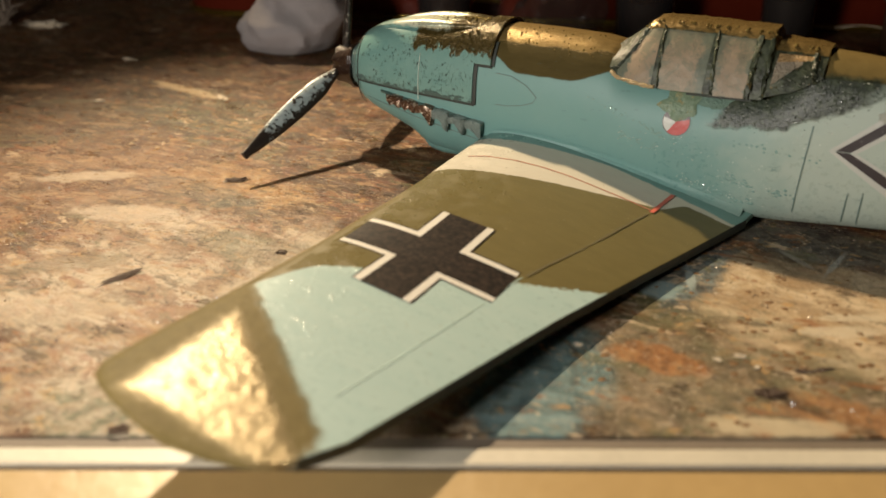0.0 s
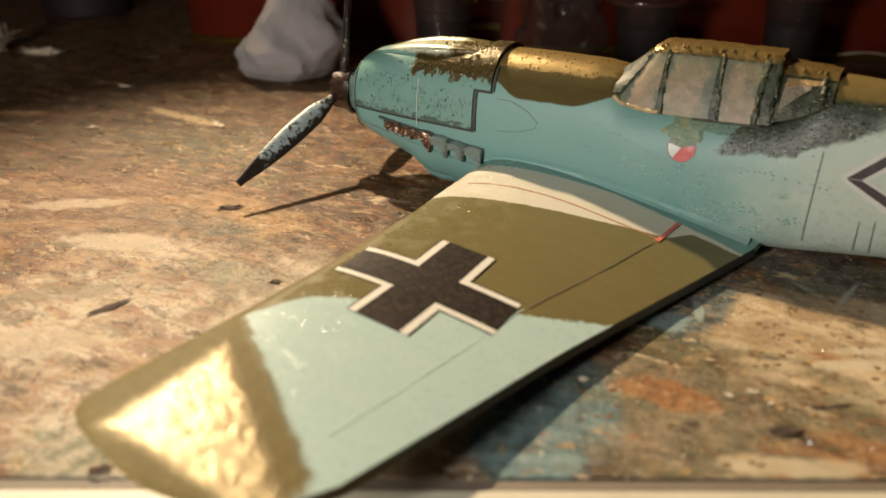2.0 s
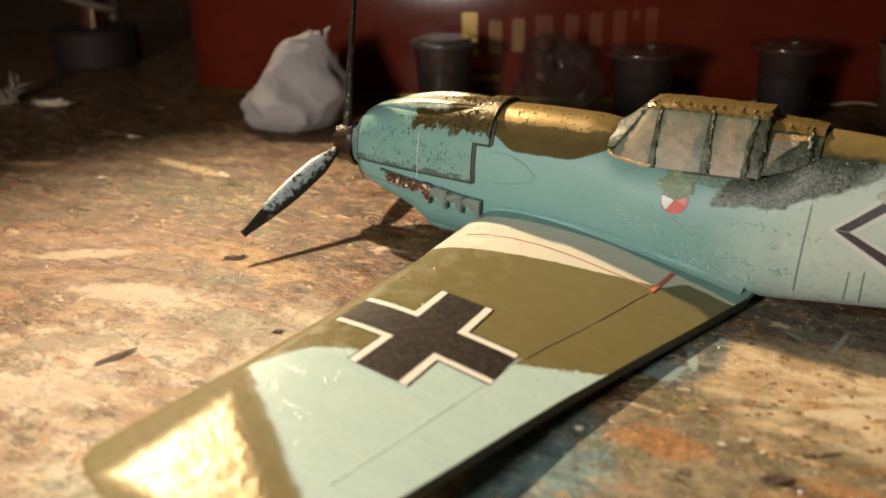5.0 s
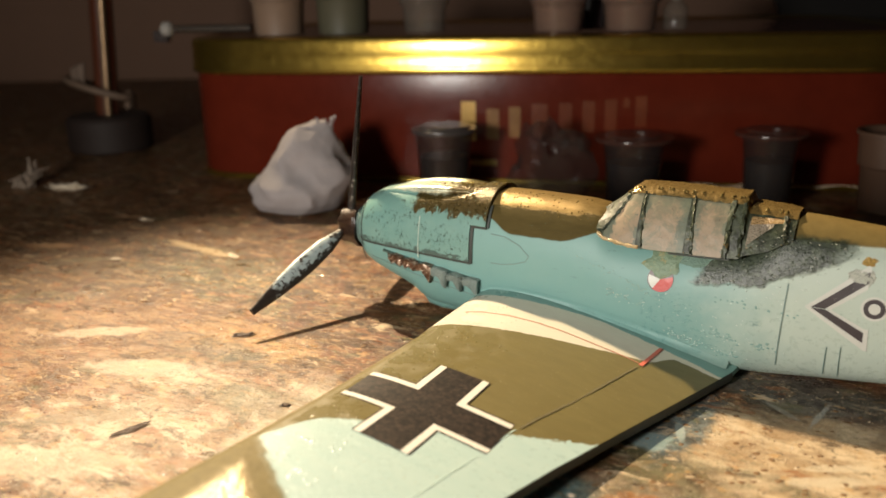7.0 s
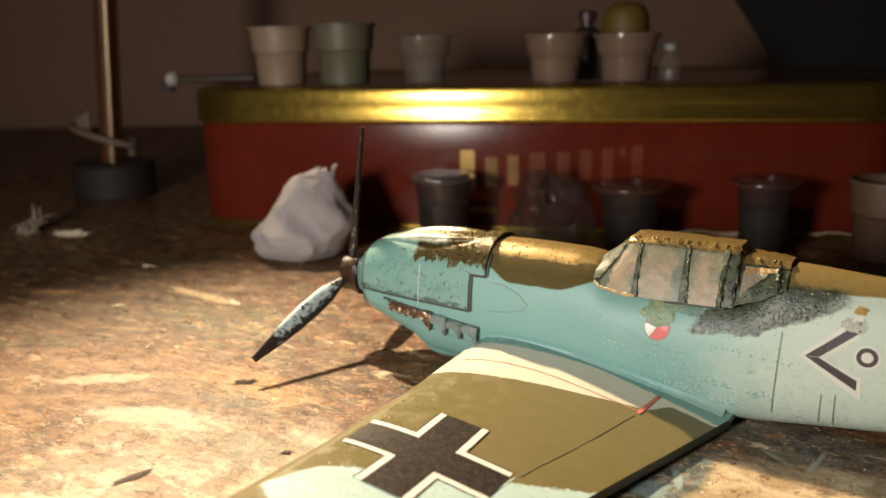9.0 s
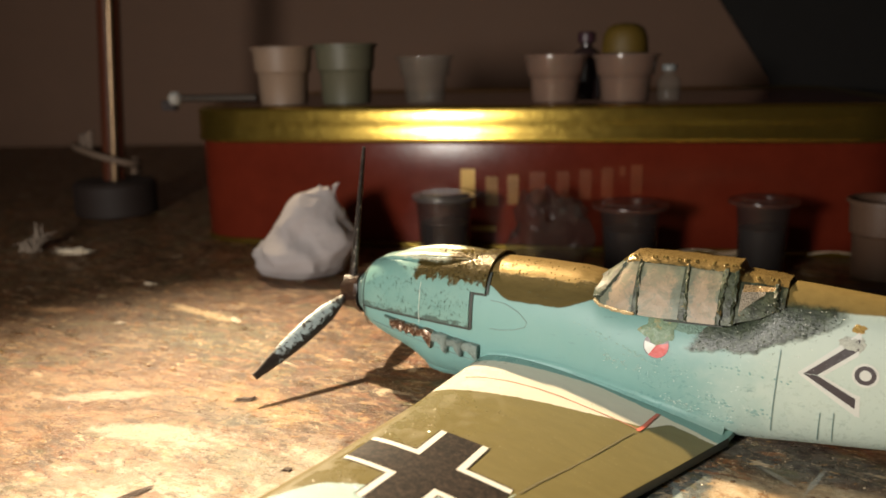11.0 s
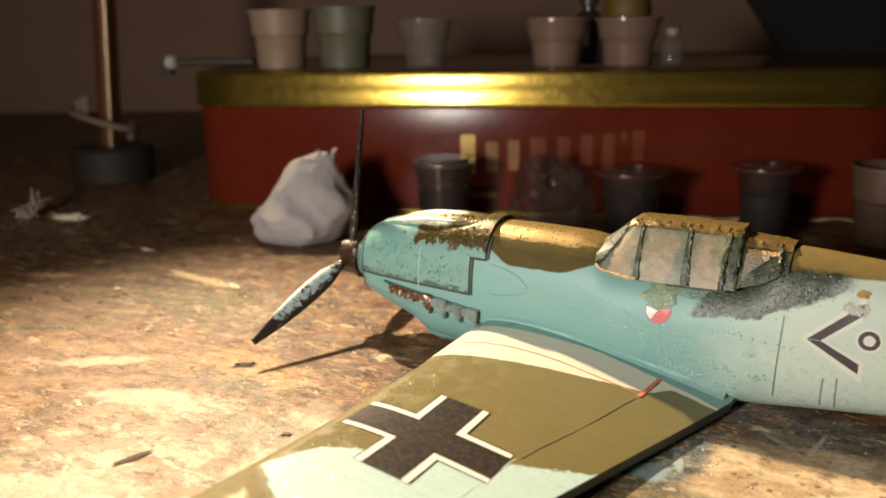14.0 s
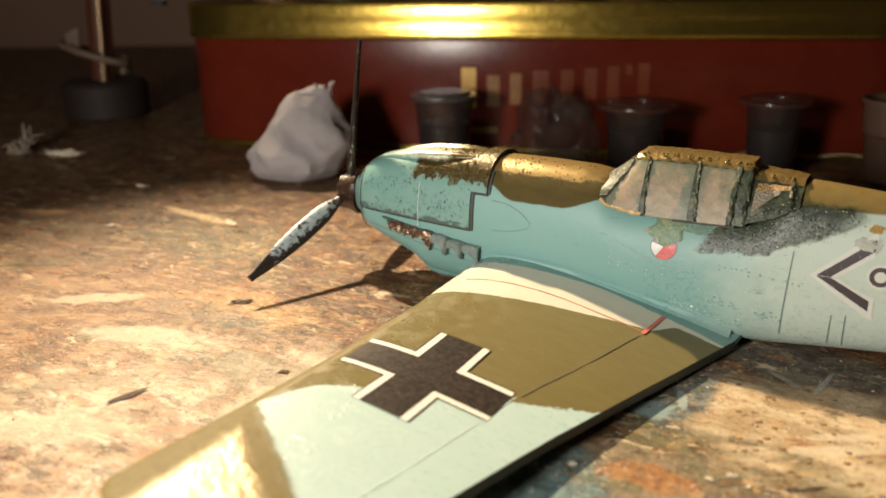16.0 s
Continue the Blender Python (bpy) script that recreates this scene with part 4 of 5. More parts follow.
decal("cross_edging", white, cross_at(0.075), M_WHITE, cross, "white edging of the cross", 0.5)
for quarter in range(4):
    decal("cross_outline", thin[2 * quarter:2 * quarter + 2], cross_at(0.065), M_BLACK, cross, "thin black outline", 0.5)

SIDE_NORMAL = Vector((0, 0, 1))
red = [(26.0, -13.2), (27.7, -12.5), (31.0, -11.8), (34.5, -11.4), (37.2, -11.3), (41.5, -11.4), (44.0, -11.4), (46.3, -11.5)]
stripe([on_wing(x, y, 0.06) for x, y in red], 0.11, M_REDTHIN, "walkway_line", "thin red walkway line", 0.03)
stripe([on_wing(x, y, 0.07) for x, y in ((46.5, -11.8), (46.8, -10.2), (47.05, -8.6), (47.3, -7.0))], 0.50, M_REDPEN, "walkway_mark", "broad red mark", 0.03)

# ---- canopy: a faceted hood of painted frames with grimy panes let into it
HOOD = [(38.3, 17.1, 1.7, 15.2, 4.3), (39.3, 17.8, 1.9, 14.4, 4.9), (41.9, 19.9, 2.2, 14.05, 5.2), (42.6, 20.1, 2.3, 14.0, 5.3), (44.9, 20.2, 2.4, 13.9, 5.4), (54.1, 20.0, 2.4, 14.1, 5.3), (54.6, 19.05, 2.3, 14.5, 5.2), (57.0, 18.95, 2.2, 15.2, 4.9), (59.4, 18.7, 2.0, 16.6, 4.1)]


def hood(x, f, off=0.0):
    """f: 0 at the port sill, 1 at the port edge of the roof."""
    top, ty, sill, sy = lerp_table(HOOD, x)
    bow = math.sin(math.pi * f) * 0.35
    p = Vector((x, -(sy + (ty - sy) * f), sill + (top - 0.5 - sill) * f)) + Vector((0, -0.85, 0.5)) * bow
    return p + Vector((0, -0.9, 0.42)) * off


rows = []
for x in sorted([*np.linspace(38.3, 59.3, 44), 54.1, 54.6]):
    top = lerp_table(HOOD, x)[0]
    port = [hood(x, f) for f in np.linspace(0, 1, 8)]
    rows.append(port + [Vector((x, -1.2, top)), Vector((x, 1.2, top))] + [Vector((p.x, -p.y, p.z)) for p in reversed(port)])
M_PALEPANE = plain("whitish_pane", (0.34, 0.29, 0.22), 0.2, 0, 2, 0.75, 0.4)
canopy = part("canopy", sheet(rows), M_FRAME, aircraft, "cockpit hood with thick olive frames", 30)
for x0, x1, f0, f1, label in ((39.3, 43.2, 0.03, 0.96, "beige cockpit pane with green smears"), (43.8, 48.5, 0.0, 0.95, "beige cockpit pane with green smears"),
                              (49.2, 52.6, -0.03, 0.95, "beige cockpit pane"), (54.8, 57.2, 0.20, 0.78, "small whitish rear pane")):
    grid = []
    for x in np.linspace(x0, x1, 11):
        hi = f1 if x0 > 43 else 0.22 + (f1 - 0.22) * min(1, (x - x0) / 2.0)
        lo = f0 if x0 < 54 else f0 + 0.45 * (x - x0) / (x1 - x0)
        grid.append([hood(x, f, 0.05 + 0.05 * noise.noise(Vector((x * 1.3, f * 5, 2)))) for f in np.linspace(lo, max(lo + 0.02, hi), 11)])
    part("pane", slab(grid, lambda p: Vector(p) + Vector((0, 0.20, -0.10))), M_PANE if x0 < 54 else M_PALEPANE, canopy, label)
for x0, x1 in ((39.6, 42.8), (44, 48.3), (49, 52.6)):
    grid = [[Vector((p.x, -p.y, p.z)) for p in (hood(x, f, 0.10) for f in np.linspace(0.06, 0.9, 6))] for x in np.linspace(x0, x1, 6)]
    part("pane", slab(grid, lambda p: Vector(p) + Vector((0, -0.2, -0.1))), M_PANE, canopy)
rng = random.Random(7)


def frame_bar(pts, w, material=None, label="", rough=0.13):
    bm = rod(pts, w, 8)
    for v in bm.verts:
        v.co += Vector((rng.uniform(-1, 1), rng.uniform(-1, 1), rng.uniform(-1, 1))) * rough
    part("frame_bar", bm, material or M_FRAME, canopy, label)


for x, lean, w in ((43.4, 0.5, 0.14), (48.85, 0.5, 0.18), (52.95, -0.1, 0.28), (54.1, 0.2, 0.20), (58.2, 0.4, 0.24)):
    frame_bar([hood(x + lean * (1 - f), f, 0.04) for f in np.linspace(0, 1, 18)], w)
frame_bar([hood(x, 0.0, 0.08) for x in np.linspace(38.6, 43.6, 16)], 0.20, plain("rubbed_rail", (0.52, 0.38, 0.20), 0.3, 0, 2, 0.5, 0.3), "pale rubbed lower rail", 0.08)
rows = []
for x in sorted([*np.linspace(41.7, 59.3, 60), 54.1, 54.6]):
    top = lerp_table(HOOD, x)[0]
    edge = [hood(x, f, 0.08) for f in (0.955 + 0.03 * noise.noise(Vector((x * 1.7, 0, 3))), 0.985)] + [hood(x, 1.0, 0.08)]
    row = edge + [Vector((x, y, top + 0.02)) for y in (-1.5, -0.5, 0.5, 1.5)] + [Vector((p.x, -p.y, p.z)) for p in reversed(edge)]
    rows.append([p + Vector((0, 0, 0.10 * noise.noise(p * 1.7) + 0.05)) for p in row])
part("roof", sheet(rows), M_ROOF, canopy, "thick gold-olive paint over the roof", 60)
rows = [[hood(x, f, 0.10 + 0.08 * noise.noise(Vector((x * 2, f * 6, 4)))) for f in np.linspace(0.70 + 0.02 * (x - 55), 0.9, 6)] for x in np.linspace(54.9, 58.6, 12)]
part("rear_panel", slab(rows, lambda p: Vector(p) + Vector((0, 0.2, -0.1))), plain("peach_panel", (0.42, 0.27, 0.12), 0.24, 0, 1.5, 0.5, 0.4), canopy, "rubbed peach-gold rear panel")
frame_bar([hood(38.5 + 3.3 * f, min(1, 0.05 + f), 0.03) for f in np.linspace(0, 0.95, 18)], 0.17, plain("dark_green_frame", (0.045, 0.058, 0.040), 0.3, 0, 2, 0.6, 0.2))
# dark gaps under the sliding hood
SIDE_NORMAL = Vector((0, -1, 0))
stripe([hood(x, 0.0, 0.14) + Vector((0, 0, -0.2)) for x in np.linspace(47.0, 53.4, 12)], 0.20, M_LINE, "sill_gap")

# fuselage markings
def on_side(off):
    return lambda u, v: side(u, v, off)


chev = decal("chevron", [[(61.75, 10.1), (66.65, 14.3), (66.65, 13.15), (63.05, 10.1)], [(61.75, 10.05), (63.05, 10.05), (66.75, 8.1), (66.75, 7.0)]], on_side(0.07), M_MARKBLACK, aircraft, "black chevron decal edged in white", 0.6)
decal("chevron_edging", [[(61.15, 10.1), (66.75, 15.1), (66.75, 14.25), (61.75, 10.1)], [(61.15, 10.05), (61.75, 10.05), (66.75, 7.05), (66.85, 6.2)], [(63.05, 10.1), (66.65, 13.2), (66.65, 12.6), (63.65, 10.1)],
                         [(63.05, 10.05), (63.65, 10.05), (66.8, 8.5), (66.8, 8.05)], [(66.75, 8.5), (67.15, 8.5), (67.25, 6.1), (66.75, 6.2)]], on_side(0.066), M_MARKWHITE, chev, "white edging", 0.6)


def smear_paint():
    n = Nodes("green_smear")
    tone = n.mix(n.noise(1.0, 5, 0.7), (0.10, 0.17, 0.11), (0.27, 0.36, 0.24))
    tone = n.mix(n.mul(n.step(n.noise(0.9, 4, 0.7), 0.52, 0.62), 0.7), tone, (0.40, 0.33, 0.15))
    return n.finish(tone, 0.24, 0.0, n.noise(2.0, 5, 0.6), 0.2)


def dab(name, cx, cz, rx, rz, material, parent, label, seed, off=0.10):
    """A ragged dab of paint on the fuselage side."""
    pick = random.Random(seed)
    rows = []
    for f in (0.02, 0.35, 0.7, 0.9, 1.0):
        row = []
        for i in range(28):
            a = 2 * math.pi * i / 28
            wob = 1 + (0.38 * noise.noise(Vector((1.6 * math.cos(a) + seed, 1.6 * math.sin(a), 0))) + pick.uniform(-0.12, 0.12)) * f
            row.append(side(cx + rx * f * wob * math.cos(a), cz + rz * f * wob * math.sin(a), off * (1 - 0.75 * f**3) + pick.uniform(0, 0.03)))
        rows.append(row)
    return part(name, sheet(rows, None, True, True), material, parent, label, 60)


dab("worn_patch", 65.9, 13.6, 1.5, 0.9, plain("rubbed_white", (0.52, 0.54, 0.47), 0.25, 0, 2, 0.3, 0.3), chev, "rubbed pale end", 3, 0.07)
dab("ochre_dab", 66.5, 15.2, 0.6, 0.45, plain("ochre_dab_paint", (0.46, 0.30, 0.09), 0.3, 0, 2, 0.4, 0.3), chev, "small ochre dab", 5)


def disc(r0, r1, cu, cv, n=28, a0=0.0, a1=360.0):
    out = []
    for i in range(n):
        a, b = radians(a0 + (a1 - a0) * i / n), radians(a0 + (a1 - a0) * (i + 1) / n)
        out.append([(cu + r0 * math.cos(a), cv + r0 * math.sin(a)), (cu + r1 * math.cos(a), cv + r1 * math.sin(a)), (cu + r1 * math.cos(b), cv + r1 * math.sin(b)), (cu + r0 * math.cos(b), cv + r0 * math.sin(b))])
    return out


ring = decal("ring_mark", disc(0.55, 1.0, 67.45, 10.7), on_side(0.07), M_MARKBLACK, aircraft, "black ring decal", 2)
decal("ring_edging", disc(1.0, 1.25, 67.45, 10.7) + disc(0.02, 0.55, 67.45, 10.7), on_side(0.066), M_MARKWHITE, ring, "white edging", 2)
emblem = decal("emblem", disc(0.02, 1.45, 46.3, 10.7), on_side(0.06), plain("emblem_rim", (0.09, 0.06, 0.06), 0.4), aircraft, "small round emblem half hidden by green paint", 2)
decal("emblem_white", disc(0.02, 1.30, 46.25, 10.7, 10, 165, 250), on_side(0.07), M_MARKWHITE, emblem, "white field", 2)
decal("emblem_red", disc(0.02, 1.38, 46.3, 10.7, 12, 235, 375), on_side(0.075), plain("emblem_red_paint", (0.50, 0.035, 0.025), 0.4), emblem, "red field", 2)
dab("paint_smear", 46.3, 12.5, 1.9, 1.55, smear_paint(), aircraft, "dab of dull green paint", 11, 0.16)
dab("paint_smear", 49.6, 13.0, 1.9, 0.7, plain("teal_smear", (0.22, 0.34, 0.28), 0.2, 0, 2, 0.5, 0.4), aircraft, "", 17, 0.12)

# ---- propeller
HUB = Vector((0.3, -0.2, 10.1))
bm = rod([HUB + Vector((2.6, 0, 0)), HUB + Vector((1.9, 0, 0)), HUB + Vector((1.2, 0, 0)), HUB + Vector((-0.6, 0, 0)), HUB + Vector((-1.1, 0, 0))], [2.9, 2.8, 2.5, 2.2, 1.4], 22)
rng = random.Random(3)
for v in bm.verts:
    v.co += Vector((rng.uniform(-1, 1), rng.uniform(-1, 1), rng.uniform(-1, 1))) * 0.26
hub = part("propeller_hub", bm, M_HUB, aircraft, "worn dark brown propeller hub")
B1 = Vector((1.35, 2.3, 20.5))
B2 = Vector((-1.7, -19.3, -7.0))
B3 = Vector((0.5, 19.5, -8.5))
AXIS = B1.cross(B2).normalized()
if AXIS.x < 0:
    AXIS = -AXIS
lower = (AXIS * math.sin(radians(39)) + AXIS.cross(B2.normalized()) * math.cos(radians(39))).normalized()
if lower.z > 0:
    lower = -lower
M_BLADE = blade_paint(HUB, lower, B2.normalized(), B2.length)
for k, (reach, material, label) in enumerate(((B1, M_BLADE_DARK, "black propeller blade flecked with pale paint"), (B2, M_BLADE, "pale chipped propeller blade with a black tip"), (B3, M_BLADE_DARK, ""))):
    length, way = reach.length, reach.normalized()
    if k == 2:
        length = min(length, (HUB.z - 0.15) / max(0.05, -way.z))
    tang = AXIS.cross(way).normalized()
    rows = []
    for f in np.linspace(0.06, 1.0, 26):
        chord = 1.32 * (math.sin(math.pi * min(1, 0.14 + 0.80 * f)) ** 0.75) if f < 0.985 else 0.5
        chord *= min(1.0, 0.30 + 2.6 * f)
        twist = radians(46 - 14 * f)
        c = AXIS * math.sin(twist) + tang * math.cos(twist)
        nrm = c.cross(way).normalized()
        centre = HUB + way * (length * f)
        thick = 0.52 * (1 - 0.75 * f) + 0.12
        rows.append([centre + c * (chord * math.cos(a)) + nrm * (thick * math.sin(a)) for a in np.linspace(0, 2 * math.pi, 15)[:-1]])
    part("propeller_blade", sheet(rows, None, True, True), material, aircraft, label)


# ---- beads of varnish, flaked paint and painted glints over the aircraft
def beads(name, places, low, high, material, label, seed, flat=0.6, jag=0.2, smooth=True):
    """Many small bumps, joined: an eight-sided bead at each place."""
    pick = random.Random(seed)
    verts, faces = [], []
    for p in places:
        r, k = pick.uniform(low, high), len(verts)
        h = r * flat
        for dx, dy, dz in ((r, 0, 0), (0, r, 0), (-r, 0, 0), (0, -r, 0), (0, 0, h), (0, 0, -h)):
            q = Vector((dx, dy, dz)) + Vector((pick.uniform(-1, 1), pick.uniform(-1, 1), pick.uniform(-1, 1))) * r * jag
            verts.append((p + q) * K)
        for a, b in ((0, 1), (1, 2), (2, 3), (3, 0)):
            faces += [(k + a, k + b, k + 4), (k + b, k + a, k + 5)]
    data = bpy.data.meshes.new(name)
    data.from_pydata(verts, [], faces)
    if smooth:
        data.shade_smooth()
    data.materials.append(material)
    ob = new(name, data)
    ob.parent = aircraft
    return tagged(ob, label, kind="stuff")


rng = random.Random(31)
spots = []
while len(spots) < 620:
    x, z = rng.uniform(50, 65.5), rng.uniform(10.7, 16.6)
    if z > max(10.8, 10.9 + (x - 55.5) * 0.45) + rng.gauss(0, 0.3) and not (x < 54.5 and z > 13.6):
        spots.append(side(x, z, 0.02))
spots += [hood(rng.uniform(55.2, 59), rng.uniform(0, 0.55), 0.02) for _ in range(110)]
fl = Nodes("flaked_grey_paint")
isle = fl.tree.nodes.new("ShaderNodeNewGeometry").outputs["Random Per Island"]
# about one flake in six is whitish, a glint put into its colour
M_FLAKE = fl.finish(fl.mix(fl.step(isle, 0.82, 0.85), fl.mix(fl.step(isle, 0.2, 0.9), (0.030, 0.042, 0.024), (0.15, 0.185, 0.115)), (0.62, 0.64, 0.56)), 0.06, 0.0, None, 0.05, 1.0)
beads("flaked_paint", spots, 0.04, 0.11, M_FLAKE, "dark flakes of lifted paint, some paled as glints", 1, 0.55, 0.35, False)

# pale flecks down the fuselage side, coloured to stand in for glints
rng = random.Random(44)
spots = []
for x0, z0, x1, z1, count, spread in ((47.0, 4.9, 56.0, 2.9, 46, 0.25), (40.0, 8.8, 45.0, 7.4, 22, 0.5), (45.0, 9.0, 56.0, 6.0, 30, 1.5), (55.0, 10.5, 66.0, 11.5, 40, 1.2), (51.0, 5.6, 60.0, 4.4, 24, 0.3)):
    for i in range(count):
        f = rng.random()
        spots.append(side(x0 + (x1 - x0) * f, z0 + (z1 - z0) * f + rng.gauss(0, spread), 0.02))
beads("glint_flecks", spots, 0.04, 0.10, plain("pale_glint", (0.74, 0.78, 0.72), 0.10, 0.0, 1, 0.08), "pale glossy flecks painted as glints off the varnish", 5, 0.7, 0.3)

# short glossy runs of varnish: thick bars sunk so that only their backs show
rng = random.Random(17)


def varnish_run(bm, place, out, along, length, r, sink):
    out = Vector(out).normalized()
    pts = [Vector(place) + Vector(along) * (length * (f - 0.5)) - out * (r * sink if 0 < f < 1 else r) for f in (0, 0.25, 0.5, 0.75, 1)]
    rod(pts, [r * 0.85, r * 0.98, r, r * 0.98, r * 0.85], 18, bm)


def varnish(name, bm, colour, label, parent, metal=0.0):
    ob = part(name, bm, plain(name + "_gloss", colour, 0.06, metal, vary=0.06), parent, label, 60)
    return tagged(ob, label, kind="stuff")


bm = bmesh.new()
for x0, z0, x1, z1, count in ((47.5, 4.6, 55.0, 2.9, 44), (51.0, 5.8, 59.0, 4.4, 34), (40.5, 8.6, 44.5, 7.6, 22), (42.5, 9.8, 46.0, 8.6, 20), (52.0, 9.6, 62.0, 8.6, 18), (36.5, 12.2, 43.0, 9.6, 14)):
    for i in range(count):
        f, low = rng.random(), z0 < 6
        place = side(x0 + (x1 - x0) * f, z0 + (z1 - z0) * f + rng.gauss(0, 0.28), 0.0)
        r = rng.uniform(0.10, 0.18) if low else rng.uniform(0.10, 0.19)
        varnish_run(bm, place, (0, -0.94, 0.33) if low else (0, -0.99, 0.12), (0.97, 0, -0.25), rng.uniform(0.12, 0.4), r, 0.72 if low else 0.80)
varnish("varnish_film", bm, (0.25, 0.39, 0.355), "glossy runs of varnish on the fuselage side", aircraft)
bm = bmesh.new()
for i in range(90):
    x = rng.uniform(25.5, 37.0) if i < 55 else rng.uniform(16.5, 24.5)
    varnish_run(bm, skin(x, rng.uniform(52, 88), 0.0 if i < 55 else 0.5), (-0.31, -0.40, 0.86), (0, 0.9, 0.4), rng.uniform(0.10, 0.3), rng.uniform(0.08, 0.17), 0.75)
for i in range(60):
    x = rng.uniform(41, 58.5)
    p = Vector((x, -rng.uniform(0.8, 2.3), lerp_table(HOOD, x)[0] + 0.02))
    varnish_run(bm, p, (-0.31, -0.40, 0.86), (0, 0.9, 0.4), rng.uniform(0.10, 0.3), rng.uniform(0.09, 0.2), 0.70)
varnish("gold_film", bm, (0.21, 0.15, 0.05), "glossy lumps of gold-olive paint on the spine", aircraft, 0.2)
bm = bmesh.new()
for i in range(60):
    y = rng.uniform(-39, -18)
    varnish_run(bm, on_wing(24.0 + abs(rng.gauss(0, 3.2)) + 0.5, y, 0.0), (-0.04, -0.12, 0.94), (0, 1, 0), rng.uniform(0.15, 0.4), rng.uniform(0.25, 0.45), 0.93)
varnish("wing_film", bm, (0.19, 0.155, 0.06), "glossy specks of varnish along the leading edge", aircraft)
bm = bmesh.new()
for i in range(420):
    x, y = rng.uniform(-52, 4), rng.uniform(-24, 16)
    if i > 300:
        x, y = rng.uniform(48, 74), rng.uniform(-40, -6)
    if (Vector((x, y, 0)) - FRONT).dot(INTO) > 1:
        varnish_run(bm, (x, y, 0.0), (0.32, 0.11, 1.0), (0.8, 0.6, 0), rng.uniform(0.2, 0.9), rng.uniform(0.3, 0.6), 0.90)
varnish("dried_film", bm, (0.24, 0.14, 0.07), "glossy dried drips on the board", table)


# ---- the tin behind the aircraft
TIN_TURN = 19.66
TS = Vector((math.cos(radians(TIN_TURN)), math.sin(radians(TIN_TURN)), 0))
TN = Vector((-TS.y, TS.x, 0))
TIN0 = Vector((-74.1, 47.9, 0))


def by_tin(s, n, z):
    """A place given along the tin's front, behind it, and up."""
    return TIN0 + TS * s + TN * n + Vector((0, 0, z))


def rounded(s0, s1, n0, n1, r, z, seg=8):
    out = []
    for cs, cn, a0 in ((s1 - r, n1 - r, 0), (s0 + r, n1 - r, 90), (s0 + r, n0 + r, 180), (s1 - r, n0 + r, 270)):
        for i in range(seg + 1):
            a = radians(a0 + 90 * i / seg)
            out.append(by_tin(cs + r * math.cos(a), cn + r * math.sin(a), z))
    return out


tin = thing("biscuit_tin", by_tin(70, 40, 0), "dark red biscuit tin with a shiny gold lid", "tin")
S0, S1, N0, N1 = -8.8, 154.0, 1.0, 92.0
part("tin_body", sheet([rounded(S0 + e, S1 - e, N0 + e, N1 - e, 15, z) for z, e in ((0.0, 0.4), (0.3, 0.0), (12, 0.0), (22.9, 0.0), (23.4, 0.1), (25, 0.1))], None, True, True), M_RED, tin, "dark red tin body")
part("base_band", sheet([rounded(S0 - e, S1 + e, N0 - e, N1 + e, 15, z) for z, e in ((0.0, 0.15), (0.2, 0.35), (1.1, 0.35), (1.35, 0.1))], None, True, True), M_GOLD, tin, "gold band round the foot")
lid = part("lid", sheet([rounded(S0 - e, S1 + e, N0 - e, N1 + e, 15.6, z) for z, e in ((23.9, 0.25), (24.2, 0.75), (24.9, 0.95), (25.5, 0.75), (28.3, 0.72), (30.7, 0.72), (31.5, 0.55), (32.0, -0.1), (32.2, -1.2), (31.8, -2.2), (31.4, -3.0))], None, True, True), M_GOLD, tin, "gold lid with a rolled rim")
part("lid_top", sheet([rounded(S0 - e, S1 + e, N0 - e, N1 + e, 13, z) for z, e in ((31.42, -3.1), (31.55, -3.4), (31.55, -6))], None, True, True), M_RED, lid, "dark lid top")
# a row of gold letter-like shapes on the front, and a short line below them
rng = random.Random(5)
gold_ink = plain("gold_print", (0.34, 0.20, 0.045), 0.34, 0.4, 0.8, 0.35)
# darker inks for the later bars put the highlight's fall-off into their colour
half_lit_ink = plain("half_lit_gold_print", (0.19, 0.085, 0.02), 0.25, 0.2, 0.8, 0.6)
unlit_ink = plain("unlit_print", (0.145, 0.030, 0.010), 0.22, 0.0, 0.8, 0.5)
s = 56.9
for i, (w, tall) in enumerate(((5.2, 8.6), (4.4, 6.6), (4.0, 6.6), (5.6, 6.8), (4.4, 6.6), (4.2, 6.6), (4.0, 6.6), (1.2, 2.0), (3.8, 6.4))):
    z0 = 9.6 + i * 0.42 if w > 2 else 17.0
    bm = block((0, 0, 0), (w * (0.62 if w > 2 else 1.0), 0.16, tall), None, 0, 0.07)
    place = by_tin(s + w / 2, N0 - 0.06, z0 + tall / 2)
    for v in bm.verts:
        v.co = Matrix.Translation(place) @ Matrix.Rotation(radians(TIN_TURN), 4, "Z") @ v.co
    part("gold_mark", bm, gold_ink if i == 0 else half_lit_ink if i < 3 else unlit_ink, tin, "gold printed bar" if i < 3 else "reddish printed bar darkened away from the highlight")
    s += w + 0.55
bm = block((0, 0, 0), (7.5, 0.14, 1.3), None, 0, 0.05)
for v in bm.verts:
    v.co = Matrix.Translation(by_tin(62, N0 - 0.05, 4.8)) @ Matrix.Rotation(radians(TIN_TURN), 4, "Z") @ v.co
part("gold_mark", bm, gold_ink, tin, "short gold printed line")

# ---- cups and oddments on the lid
LIDZ = 32.2


